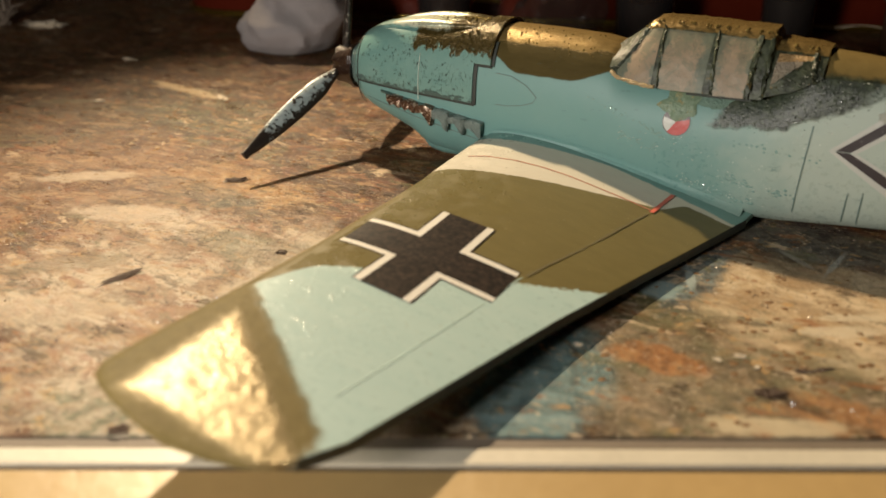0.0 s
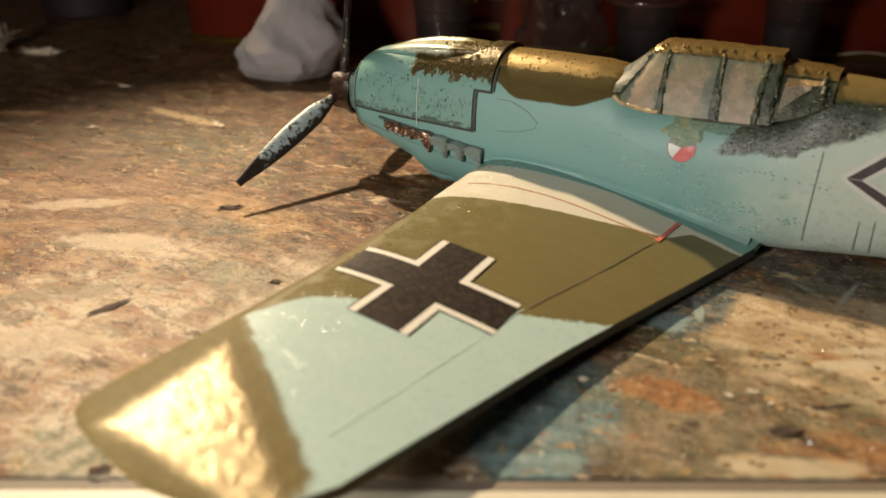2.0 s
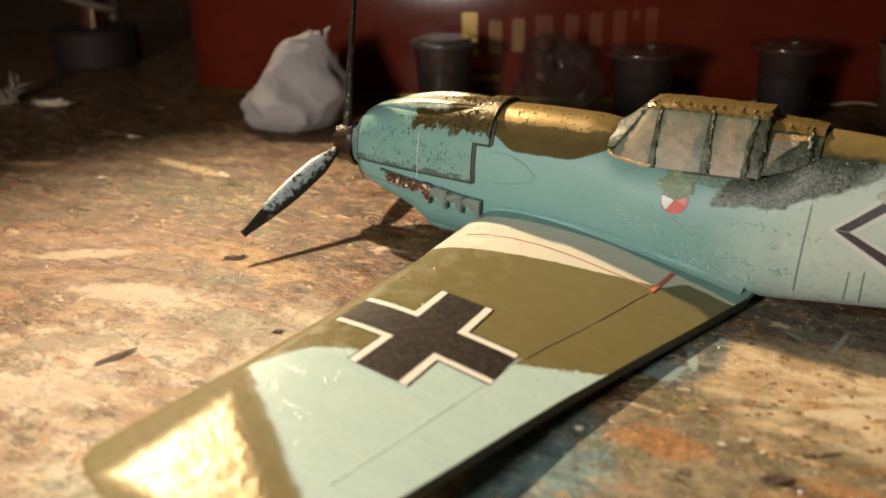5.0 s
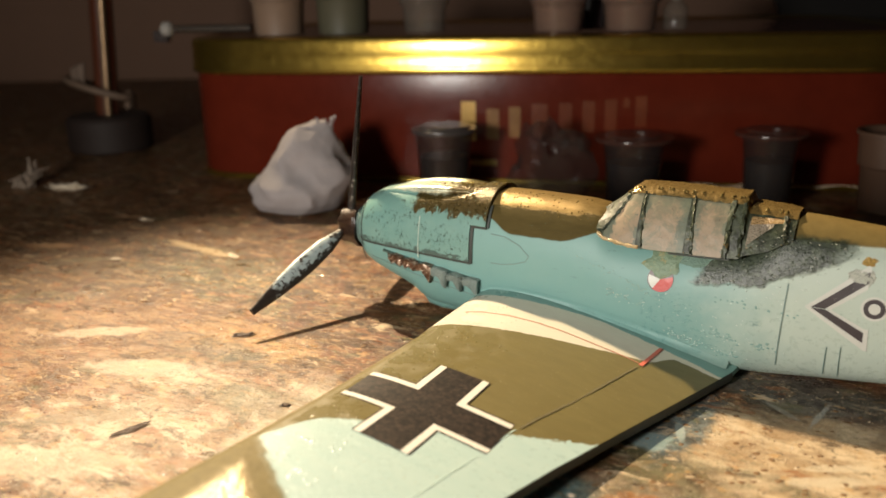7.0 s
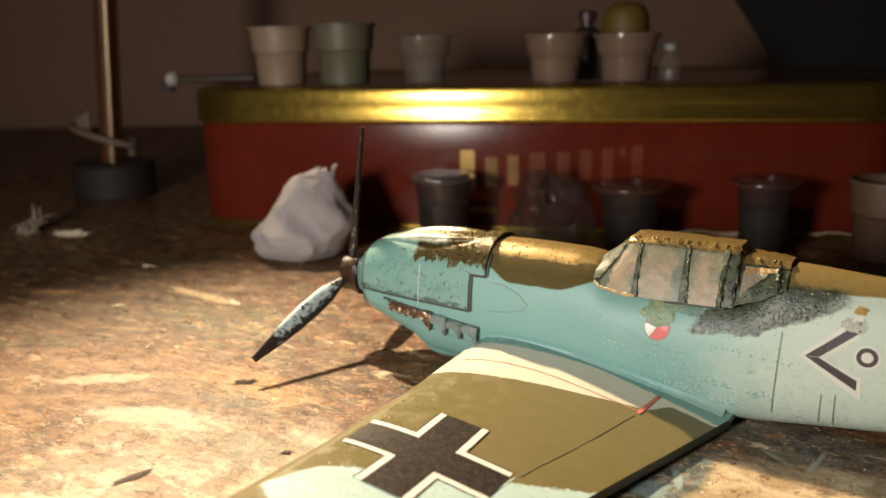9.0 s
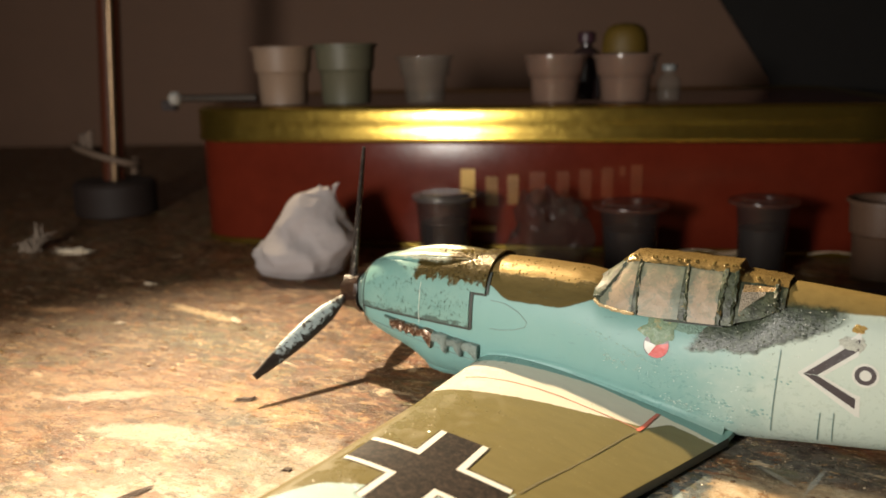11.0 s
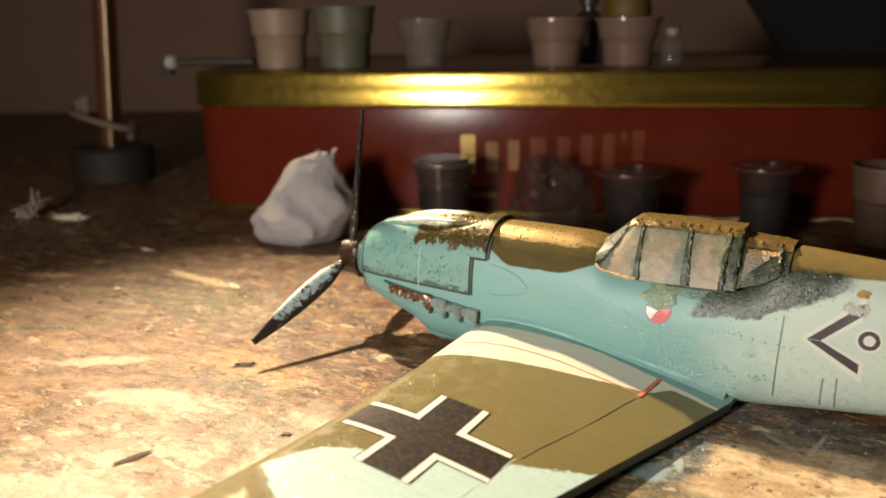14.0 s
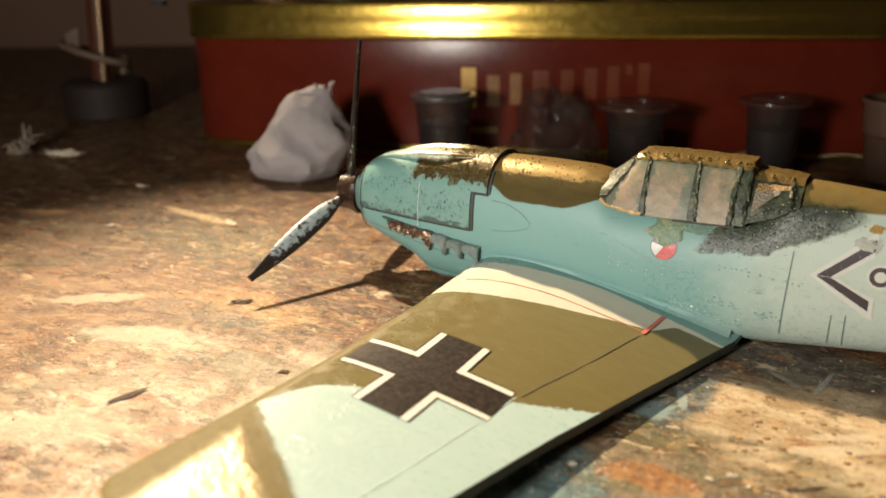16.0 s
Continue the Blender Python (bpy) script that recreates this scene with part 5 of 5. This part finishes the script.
def cup(name, s, n, z, r_low, r_top, tall, material, label, category="cup", rim=0.5, filled=None, group=""):
    base = by_tin(s, n, z)
    ob = thing(name, base, label, category, group)
    waist = r_low + (r_top - r_low) * 0.30
    prof = [(r_low * 0.92, 0.0), (r_low, 0.2), (waist, tall * 0.54), (waist + 0.1, tall * 0.55), (waist + 0.55, tall * 0.575), (waist + 0.6, tall * 0.60), (r_top, tall - 0.9), (r_top + rim, tall - 0.75), (r_top + rim, tall - 0.12), (r_top + rim * 0.4, tall),
            (r_top - 0.35, tall - 0.2), (waist + 0.2, tall * 0.6), (waist - 0.35, tall * 0.53), (r_low - 0.35, 0.6), (0.05, 0.55)]
    part("cup_wall", lathe(prof, base, 36), material, ob)
    if filled:
        part("contents", lathe([(r_low - 0.5, 0.62), (r_low - 0.4, tall * 0.45), (0.05, tall * 0.46)], base, 24), filled, ob, "dried paint inside")
    return ob


M_CUPW, M_CUPG = plain("pinkish_plastic", (0.22, 0.150, 0.105), 0.5, 0, 0.5, 0.1), plain("greenish_plastic", (0.095, 0.090, 0.058), 0.5, 0, 0.5, 0.15)
M_CLEAR = clear("clear_plastic", (0.20, 0.17, 0.14), 0.06, 0.30)
M_PINKCLEAR = clear("pinkish_clear_plastic", (0.26, 0.165, 0.125), 0.16, 0.55)
cup("plastic_cup", 14.0, 10, LIDZ, 5.5, 6.9, 13.4, M_CUPW, "pinkish white plastic cup standing on the tin", group="cups on the tin")
cup("plastic_cup", 28.9, 12, LIDZ, 5.7, 7.0, 13.8, M_CUPG, "dull green plastic cup standing on the tin", group="cups on the tin")
cup("plastic_cup", 48.4, 10, LIDZ, 4.6, 6.3, 10.8, M_CLEAR, "clear plastic cup standing on the tin", group="cups on the tin")
cup("plastic_cup", 78.05, 10, LIDZ, 5.2, 6.8, 10.6, M_PINKCLEAR, "cloudy pinkish plastic cup standing on the tin", group="cups on the tin", filled=plain("pale_dregs", (0.40, 0.25, 0.18), 0.6))
cup("plastic_cup", 93.4, 10, LIDZ, 5.2, 6.9, 10.4, M_PINKCLEAR, "cloudy pinkish plastic cup standing on the tin", group="cups on the tin", filled=plain("brown_dregs", (0.30, 0.17, 0.12), 0.6))
base = by_tin(93.4, 24, LIDZ)
pot = thing("yellow_pot", base, "yellow-topped pot behind the cups on the tin", "pot")
part("pot_body", lathe([(4.8, 0), (5.1, 0.3), (5.1, 10.5), (4.7, 11)], base, 28), plain("dark_pot", (0.07, 0.06, 0.06), 0.3), pot)
part("pot_lid", lathe([(5.3, 10.6), (5.4, 11.0), (5.2, 13.4), (4.9, 15.0), (4.1, 16.3), (2.6, 17.1), (0.1, 17.4)], base, 28), plain("yellow_plastic", (0.12, 0.072, 0.008), 0.6), pot, "dull yellow lid")
base = by_tin(84.6, 22, LIDZ)
flask = thing("dark_bottle", base, "dark purplish bottle between the cups on the tin", "bottle")
part("bottle_body", lathe([(3.0, 0), (3.4, 0.3), (3.5, 8.6), (3.2, 10.6), (2.3, 11.6), (1.4, 12.0), (1.4, 13.0)], base, 28), plain("dark_bottle_plastic", (0.030, 0.018, 0.018), 0.25), flask)
part("bottle_cap", lathe([(1.9, 13.02), (2.1, 13.3), (2.1, 15.0), (1.7, 15.5), (0.1, 15.6)], base, 24), plain("purple_cap", (0.045, 0.018, 0.026), 0.4), flask, "dull purple cap")
base = by_tin(102.8, 11, LIDZ)
jar = thing("small_bottle", base, "small clear bottle beside the cups on the tin", "bottle")
part("bottle_glass", lathe([(2.0, 0), (2.5, 0.3), (2.6, 4.4), (1.9, 5.6), (1.3, 6.0), (1.3, 6.6)], base, 24), M_CLEAR, jar)
part("bottle_cap", lathe([(1.5, 6.62), (1.6, 7.7), (1.4, 8.0)], base, 20), plain("grey_cap", (0.20, 0.21, 0.21), 0.35), jar, "grey cap")
# paler steel than the barrel's, with the end's glint put into the colour
M_STEEL = plain("glint_steel", (0.62, 0.59, 0.54), 0.24, 0.45, 1.0, 0.1, 0.02)
brush = thing("metal_tube", by_tin(-3, 9, LIDZ), "bright metal tube lying on the corner of the tin", "tube")
part("tube_barrel", rod([by_tin(s, 9.0, LIDZ + 1.7) for s in (-12.2, -11.8, -6, 0, 7.5)], [0.5, 0.85, 0.95, 0.95, 0.95], 16), plain("dull_steel", (0.24, 0.20, 0.17), 0.24, 0.8, 1.0, 0.2, 0.02), brush)
part("tube_end", rod([by_tin(s, 9.0, LIDZ + 1.7) for s in (-15.2, -14.4, -12.6, -12.1)], [0.8, 1.7, 1.7, 0.9], 16), M_STEEL, brush, "rounded end with its glint painted pale")
part("tube_clip", block(by_tin(-15.5, 9.6, LIDZ + 0.0), (3.6, 2.4, 2.6), None, TIN_TURN, 0.3), plain("dark_clip", (0.030, 0.020, 0.018), 0.4), brush, "dark clip under the end")

# ---- paint pots standing before the tin
M_POTGLASS = clear("pot_plastic", (0.035, 0.028, 0.026), 0.12, 0.6)
M_POTLID = clear("pot_lid_plastic", (0.09, 0.045, 0.036), 0.2, 0.5)


def paint_pot(s, n, r, tall, flange, paint, label, lid_mat):
    base = by_tin(s, n, 0)
    ob = thing("paint_pot", base, label, "paint pot", "paint pots before the tin")
    part("pot_body", lathe([(r * 0.80, 0), (r * 0.84, 0.25), (r * 0.94, tall * 0.7), (r, tall - 1.2), (r, tall - 1.0), (r * 0.9, tall - 0.95)], base, 32), M_POTGLASS, ob)
    part("paint", lathe([(r * 0.74, 0.3), (r * 0.84, tall * 0.62), (0.05, tall * 0.63)], base, 28), paint, ob, "paint inside the pot")
    part("pot_lid", lathe([(r * 0.95, tall - 0.9), (r + flange, tall - 0.85), (r + flange + 0.1, tall - 0.4), (r + flange, tall - 0.05), (r * 0.92, tall), (r * 0.86, tall + 0.5), (r * 0.78, tall + 0.55), (0.05, tall + 0.35)], base, 32), lid_mat, ob)
    return ob


dark = plain("dark_paint", (0.030, 0.028, 0.030), 0.3)
paint_pot(56.9, -14, 5.9, 14.9, 0.7, dark, "dark paint pot with a shiny lid before the tin", plain("black_lid", (0.05, 0.045, 0.045), 0.18))
paint_pot(94.6, -14, 6.0, 13.6, 1.6, plain("dark_blue_paint", (0.035, 0.035, 0.042), 0.4), "dark paint pot with a wide clear flange before the tin", M_POTLID)
paint_pot(119.8, -14, 5.1, 14.8, 1.5, plain("dark_grey_paint", (0.055, 0.05, 0.05), 0.4), "grey paint pot with a wide clear flange before the tin", M_POTLID)
cup("plastic_cup", 142.0, -14, 0, 5.4, 6.6, 15.2, plain("brownish_plastic", (0.10, 0.056, 0.036), 0.5, 0, 0.5, 0.15), "pinkish plastic cup on the board before the tin")
# a crumpled clear wrapper
base = by_tin(78.7, -14, 0)
bm = bmesh.new()
bmesh.ops.create_icosphere(bm, subdivisions=4, radius=1.0)
for v in bm.verts:
    p = v.co.copy()
    f = 1 + 0.32 * noise.noise(p * 2.2 + Vector((3, 1, 5))) + 0.16 * abs(noise.noise(p * 5.0))
    v.co = base + Vector((p.x * 8.2 * f, p.y * 6.5 * f, max(0.0, (p.z + 0.75) * 8.6 * f)))
solo("plastic_wrapper", bm, clear("wrapper_plastic", (0.06, 0.048, 0.042), 0.2, 0.35), base, "crumpled clear plastic wrapper before the tin", "wrapper", smooth=20)

# curled paper scraps behind the aircraft
M_PAPER = plain("brown_paper", (0.78, 0.62, 0.43), 0.7, 0, 0.6, 0.2)


def scrap(corner, along, deep, width, depth, curl, label):
    rows = []
    for i in range(25):
        u = i / 24
        row = []
        for j in range(8):
            v = j / 7
            lift = 0.9 + curl * max(0, u - 0.72) ** 2 * 14 + 0.5 * math.sin(u * 7) ** 2 * (1 - v) + 0.25 * math.sin(9 * u + 4 * v)
            row.append(Vector(corner) + Vector(along) * (width * u) + Vector(deep) * (depth * v) + Vector((0, 0, max(0.05, lift))))
        rows.append(row)
    solo("paper_scrap", slab(rows, lambda p: Vector(p) - Vector((0, 0, 0.14))), M_PAPER, corner, label, "paper", "paper scraps")


scrap((25.5, 82.5, 0), (0.96, 0.28, 0), (-0.3, 0.95, 0), 21, 5, 1.0, "curled brown paper scrap on the board")
scrap((50.0, 92.0, 0), (0.95, 0.3, 0), (-0.3, 0.95, 0), 26, 5, 0.3, "flat brown paper scrap on the board")

# ---- the white lump by the propeller
base = Vector((-37.0, 34.4, 0))
across, ahead = Vector((0.861, 0.509, 0)), Vector((-0.509, 0.861, 0))
# height, reach to either side, reach in depth
LUMP = [(0.0, 7.4, 5.4, 5.2), (0.6, 9.0, 7.2, 6.6), (2.5, 10.2, 9.0, 8.0), (5.0, 11.1, 10.0, 8.6), (6.6, 10.9, 10.4, 8.4), (8.2, 9.2, 10.5, 7.8), (10.0, 7.5, 10.3, 7.2), (13.6, 4.8, 9.0, 5.6), (16.2, 3.6, 7.7, 4.2), (17.6, 2.4, 6.8, 3.0), (18.6, 0.2, 6.0, 1.7), (19.6, -2.4, 5.4, 0.9)]
rows = []
for h in np.linspace(0, 19.6, 54):
    left, right, deep = lerp_table(LUMP, h)
    row = []
    for i in range(72):
        a = 2 * math.pi * i / 72
        c, q = math.cos(a), math.sin(a)
        u, v = (right if c > 0 else left) * c, deep * q
        mid = (right - left) / 2
        u = u if left > 0 else mid + (right + left) / 2 * c
        p = Vector((u, v, h))
        f = 0.99 + 0.13 * noise.noise(p * 0.15 + Vector((4, 1, 8))) - 0.20 * abs(noise.noise(p * 0.16 + Vector((1, 7, 3)))) + 0.02 * noise.noise(p * 0.6) + 0.05 * math.sin(4 * a + 0.5 * h) * min(1, h / 14)
        hollow = 1 - 0.16 * math.exp(-((u - 0.5) / 3.5) ** 2 - ((h - 11) / 3.5) ** 2) * (1 if q < 0 else 0)
        row.append(base + across * (u * f) + ahead * (v * f * hollow) + Vector((0, 0, 0.9 * h + 0.5 * noise.noise(Vector((u * 0.3, v * 0.3, 2))) * min(1, h / 3))))
    rows.append(row)
bm = sheet(rows, None, True, True)
M_LUMP = plain("soft_white_lump", (0.33, 0.300, 0.300), 0.9, 0, 0.6, 0.12, 0.16)
lump = thing("tissue_lump", base, "twisted lump of white tissue standing on the board", "tissue")
part("crumpled_body", bm, M_LUMP, lump, "", 40)
for k, (dx, dz) in enumerate(((-0.5, 1.2), (0.4, 0.9), (1.3, 1.6))):
    top = base + across * (4.3 + 1.1 * dx) + Vector((0, 0, 17.0))
    part("twisted_end", rod([top - Vector((0, 0, 1.2)), top + across * (dx * 0.5) + Vector((0, 0, dz * 0.6)), top + across * (dx * 1.1) + Vector((0, 0, dz))], [0.8, 0.5, 0.2], 7), M_LUMP, lump)

# ---- lamp stand at the back
base = Vector((-132.2, 65.0, 0))
stand = thing("lamp_stand", base, "dark lamp stand with a cable tied round its rod", "lamp")
part("stand_base", lathe([(10.6, 0), (11.4, 0.6), (11.4, 8.8), (10.6, 9.8), (4, 10.0)], base, 40), plain("stand_base_paint", (0.020, 0.011, 0.008), 0.7), stand, "dark round base")
part("stand_rod", rod([base + Vector((0.059 * (z - 10), 0.035 * (z - 10), z)) for z in (9.9, 60, 112)], [3.1, 3.1, 3.1], 24), plain("brown_lacquer", (0.095, 0.030, 0.016), 0.3), stand, "brown lacquered rod")
part("bright_rod", rod([base + Vector((3.3 + 0.059 * (z - 10), -2.5 + 0.035 * (z - 10), z)) for z in (9.9, 60, 112)], [0.95, 0.95, 0.95], 14), plain("brass_rod", (0.36, 0.24, 0.14), 0.34, 0.7), stand, "thin brass rod")
loop = [base + Vector((10.6 * math.cos(a) - 1.0, 6.6 * math.sin(a) - 1, 15.4 + 3.0 * math.cos(a + 2.6) + 0.35 * a)) for a in np.linspace(0, 7.4, 44)]
part("cable", rod(loop, 0.95, 8), plain("grey_cable", (0.17, 0.115, 0.08), 0.6), stand, "grey cable wound round the rod")
part("cable_knot", rod([base + Vector((-6.5, -4, 18)), base + Vector((-4.5, -5, 22.5)), base + Vector((-2.5, -4.6, 24)), base + Vector((-3.5, -4.2, 19))], [1.2, 1.6, 1.3, 0.8], 9), plain("grey_knot", (0.20, 0.145, 0.11), 0.6), stand, "")
# the lamp's arm and shade over the bench
head = DESK.copy()
away = (DESK_AIM - head).normalized()
part("lamp_arm", rod([base + Vector((6, 3.6, 111)), base + Vector((5, 4.6, 116)), head - away * 13], 1.6, 12), plain("arm_metal", (0.12, 0.10, 0.09), 0.35, 0.6), stand, "dark metal arm")
side1 = away.cross(Vector((0, 0, 1))).normalized()
side2 = side1.cross(away)
rows = []
for d, r in ((-13, 3), (-12, 6), (-5, 9), (2, 12), (1.7, 11.5), (-5, 8.5), (-11.6, 5.4), (-12.5, 2)):
    rows.append([head + away * d + side1 * (r * math.cos(a)) + side2 * (r * math.sin(a)) for a in np.linspace(0, 2 * math.pi, 33)[:-1]])
part("lamp_shade", sheet(rows, None, True, True), plain("shade_enamel", (0.30, 0.27, 0.24), 0.4), stand, "lamp shade")

# ---- dark slanted sheet filling the dark corner behind the tin
rows = [[by_tin(s, 106 + z * 0.05, z) for s, z in row] for row in (((150, 0), (141, 34), (103, 92)), ((190, 0), (185, 34), (180, 92)), ((260, 0), (260, 34), (260, 92)))]
solo("black_card", slab(rows, lambda p: Vector(p) + TN * 4), plain("black_card", (0.009, 0.007, 0.006), 0.95), by_tin(180, 106, 0), "dark slanted sheet behind the tin", "card", smooth=0)

# ---- small things on the board
rng = random.Random(21)


def chip(place, size, material, name, label, category, flat=0.25, turn=0.0, long=1.6):
    bm = bmesh.new()
    bmesh.ops.create_icosphere(bm, subdivisions=3, radius=1.0)
    seed = Vector((rng.random() * 9, rng.random() * 9, 0))
    for v in bm.verts:
        f = 1 + 0.9 * noise.noise(v.co * 2.0 + seed) + 0.5 * noise.noise(v.co * 5.0 + seed)
        q = Vector((v.co.x * size * long * f, v.co.y * size * f, (v.co.z + 0.8) * size * flat * f))
        q.z = max(0.0, q.z)
        v.co = Vector(place) + Matrix.Rotation(radians(turn), 3, "Z") @ q
    return solo(name, bm, material, place, label, category, "scraps on the board")


M_DARKCHIP = plain("dark_scrap", (0.085, 0.05, 0.032), 0.4, 0, 2, 0.5, 0.3)
M_PALECHIP = plain("pale_scrap", (0.66, 0.56, 0.42), 0.5, 0, 2, 0.2, 0.2)
for x, y, size, long, turn in ((62.9, -32.8, 0.52, 1.9, 15), (65.8, -27.6, 0.16, 6.5, 42), (64.4, -28.6, 0.24, 2.0, 30), (14.8, -32.4, 0.38, 1.3, 20), (22.5, -60.0, 0.5, 1.4, 50), (4.4, -44.0, 0.42, 4.0, 70), (-2.5, -20.2, 0.55, 2.2, 40)):
    chip((x, y, 0.02), size, M_DARKCHIP, "dark_scrap", "dark brown scrap of dried paint on the board", "scrap", 0.20, turn, long)
for x, y, size, long, turn in ((47.6, -33.6, 0.24, 1.5, 20), (59.7, -28.9, 0.24, 1.7, 10), (58.2, -30.2, 0.20, 2.0, -10), (61.2, -29.8, 0.20, 1.4, 40), (-27.5, 4.0, 0.5, 2.6, -25), (-60, 14, 0.5, 2.6, 10), (-44, -6, 0.4, 2.0, 35)):
    chip((x, y, 0.02), size, M_PALECHIP, "pale_scrap", "pale fleck of dried paint on the board", "scrap", 0.3, turn, long)

# a frayed tuft and its scrap far to the side
tuft = thing("paper_tuft", (-109, 22, 0), "frayed tuft of pale paper on the board", "paper")
M_TUFT = plain("pale_fibre", (0.28, 0.22, 0.17), 0.8)
for i in range(14):
    a, l = rng.uniform(0, 6.28), rng.uniform(2.5, 6.5)
    foot = Vector((-109 + rng.uniform(-2, 2), 22 + rng.uniform(-2, 2), 0.2))
    out = Vector((math.cos(a), math.sin(a), 0))
    part("frayed_strip", rod([foot, foot + out * (l * 0.4) + Vector((0, 0, l * 0.5)), foot + out * (l * 0.9) + Vector((0, 0, l * rng.uniform(0.3, 1.0)))], [0.7, 0.55, 0.15], 5, None, 0.5), M_TUFT, tuft)
chip((-97.5, 24.5, 0.02), 1.7, M_PALECHIP, "pale_scrap", "pale torn scrap beside the tuft on the board", "scrap", 0.35, 20, 2.4)

# countless crumbs, most coloured pale to stand for glints on the board too
verts, faces = [], []
for i in range(5200):
    s, n = rng.gauss(0, 38), abs(rng.gauss(20, 34)) + 0.3
    p = on_board(s, n)
    r = min(0.20, 0.05 + abs(rng.gauss(0, 0.05)))
    k = len(verts)
    t = rng.uniform(0, 6.28)
    for j in range(3):
        verts.append(((p.x + r * math.cos(t + 2.1 * j)) * K, (p.y + r * math.sin(t + 2.1 * j)) * K, -0.01 * K))
    verts.append(((p.x + r * 0.2) * K, p.y * K, r * rng.uniform(0.3, 0.9) * K))
    faces += [(k, k + 1, k + 3), (k + 1, k + 2, k + 3), (k + 2, k, k + 3)]
data = bpy.data.meshes.new("crumbs")
data.from_pydata(verts, [], faces)
cr = Nodes("crumb_dust")
geo = cr.tree.nodes.new("ShaderNodeNewGeometry").outputs["Random Per Island"]
data.materials.append(cr.finish(cr.mix(cr.step(geo, 0.26, 0.30), (0.09, 0.05, 0.03), cr.mix(cr.noise(0.5), (0.55, 0.42, 0.27), (0.70, 0.60, 0.46))), 0.16))
tagged(new("crumbs", data), "crumbs and dust of dried paint on the board", "crumbs", kind="stuff")
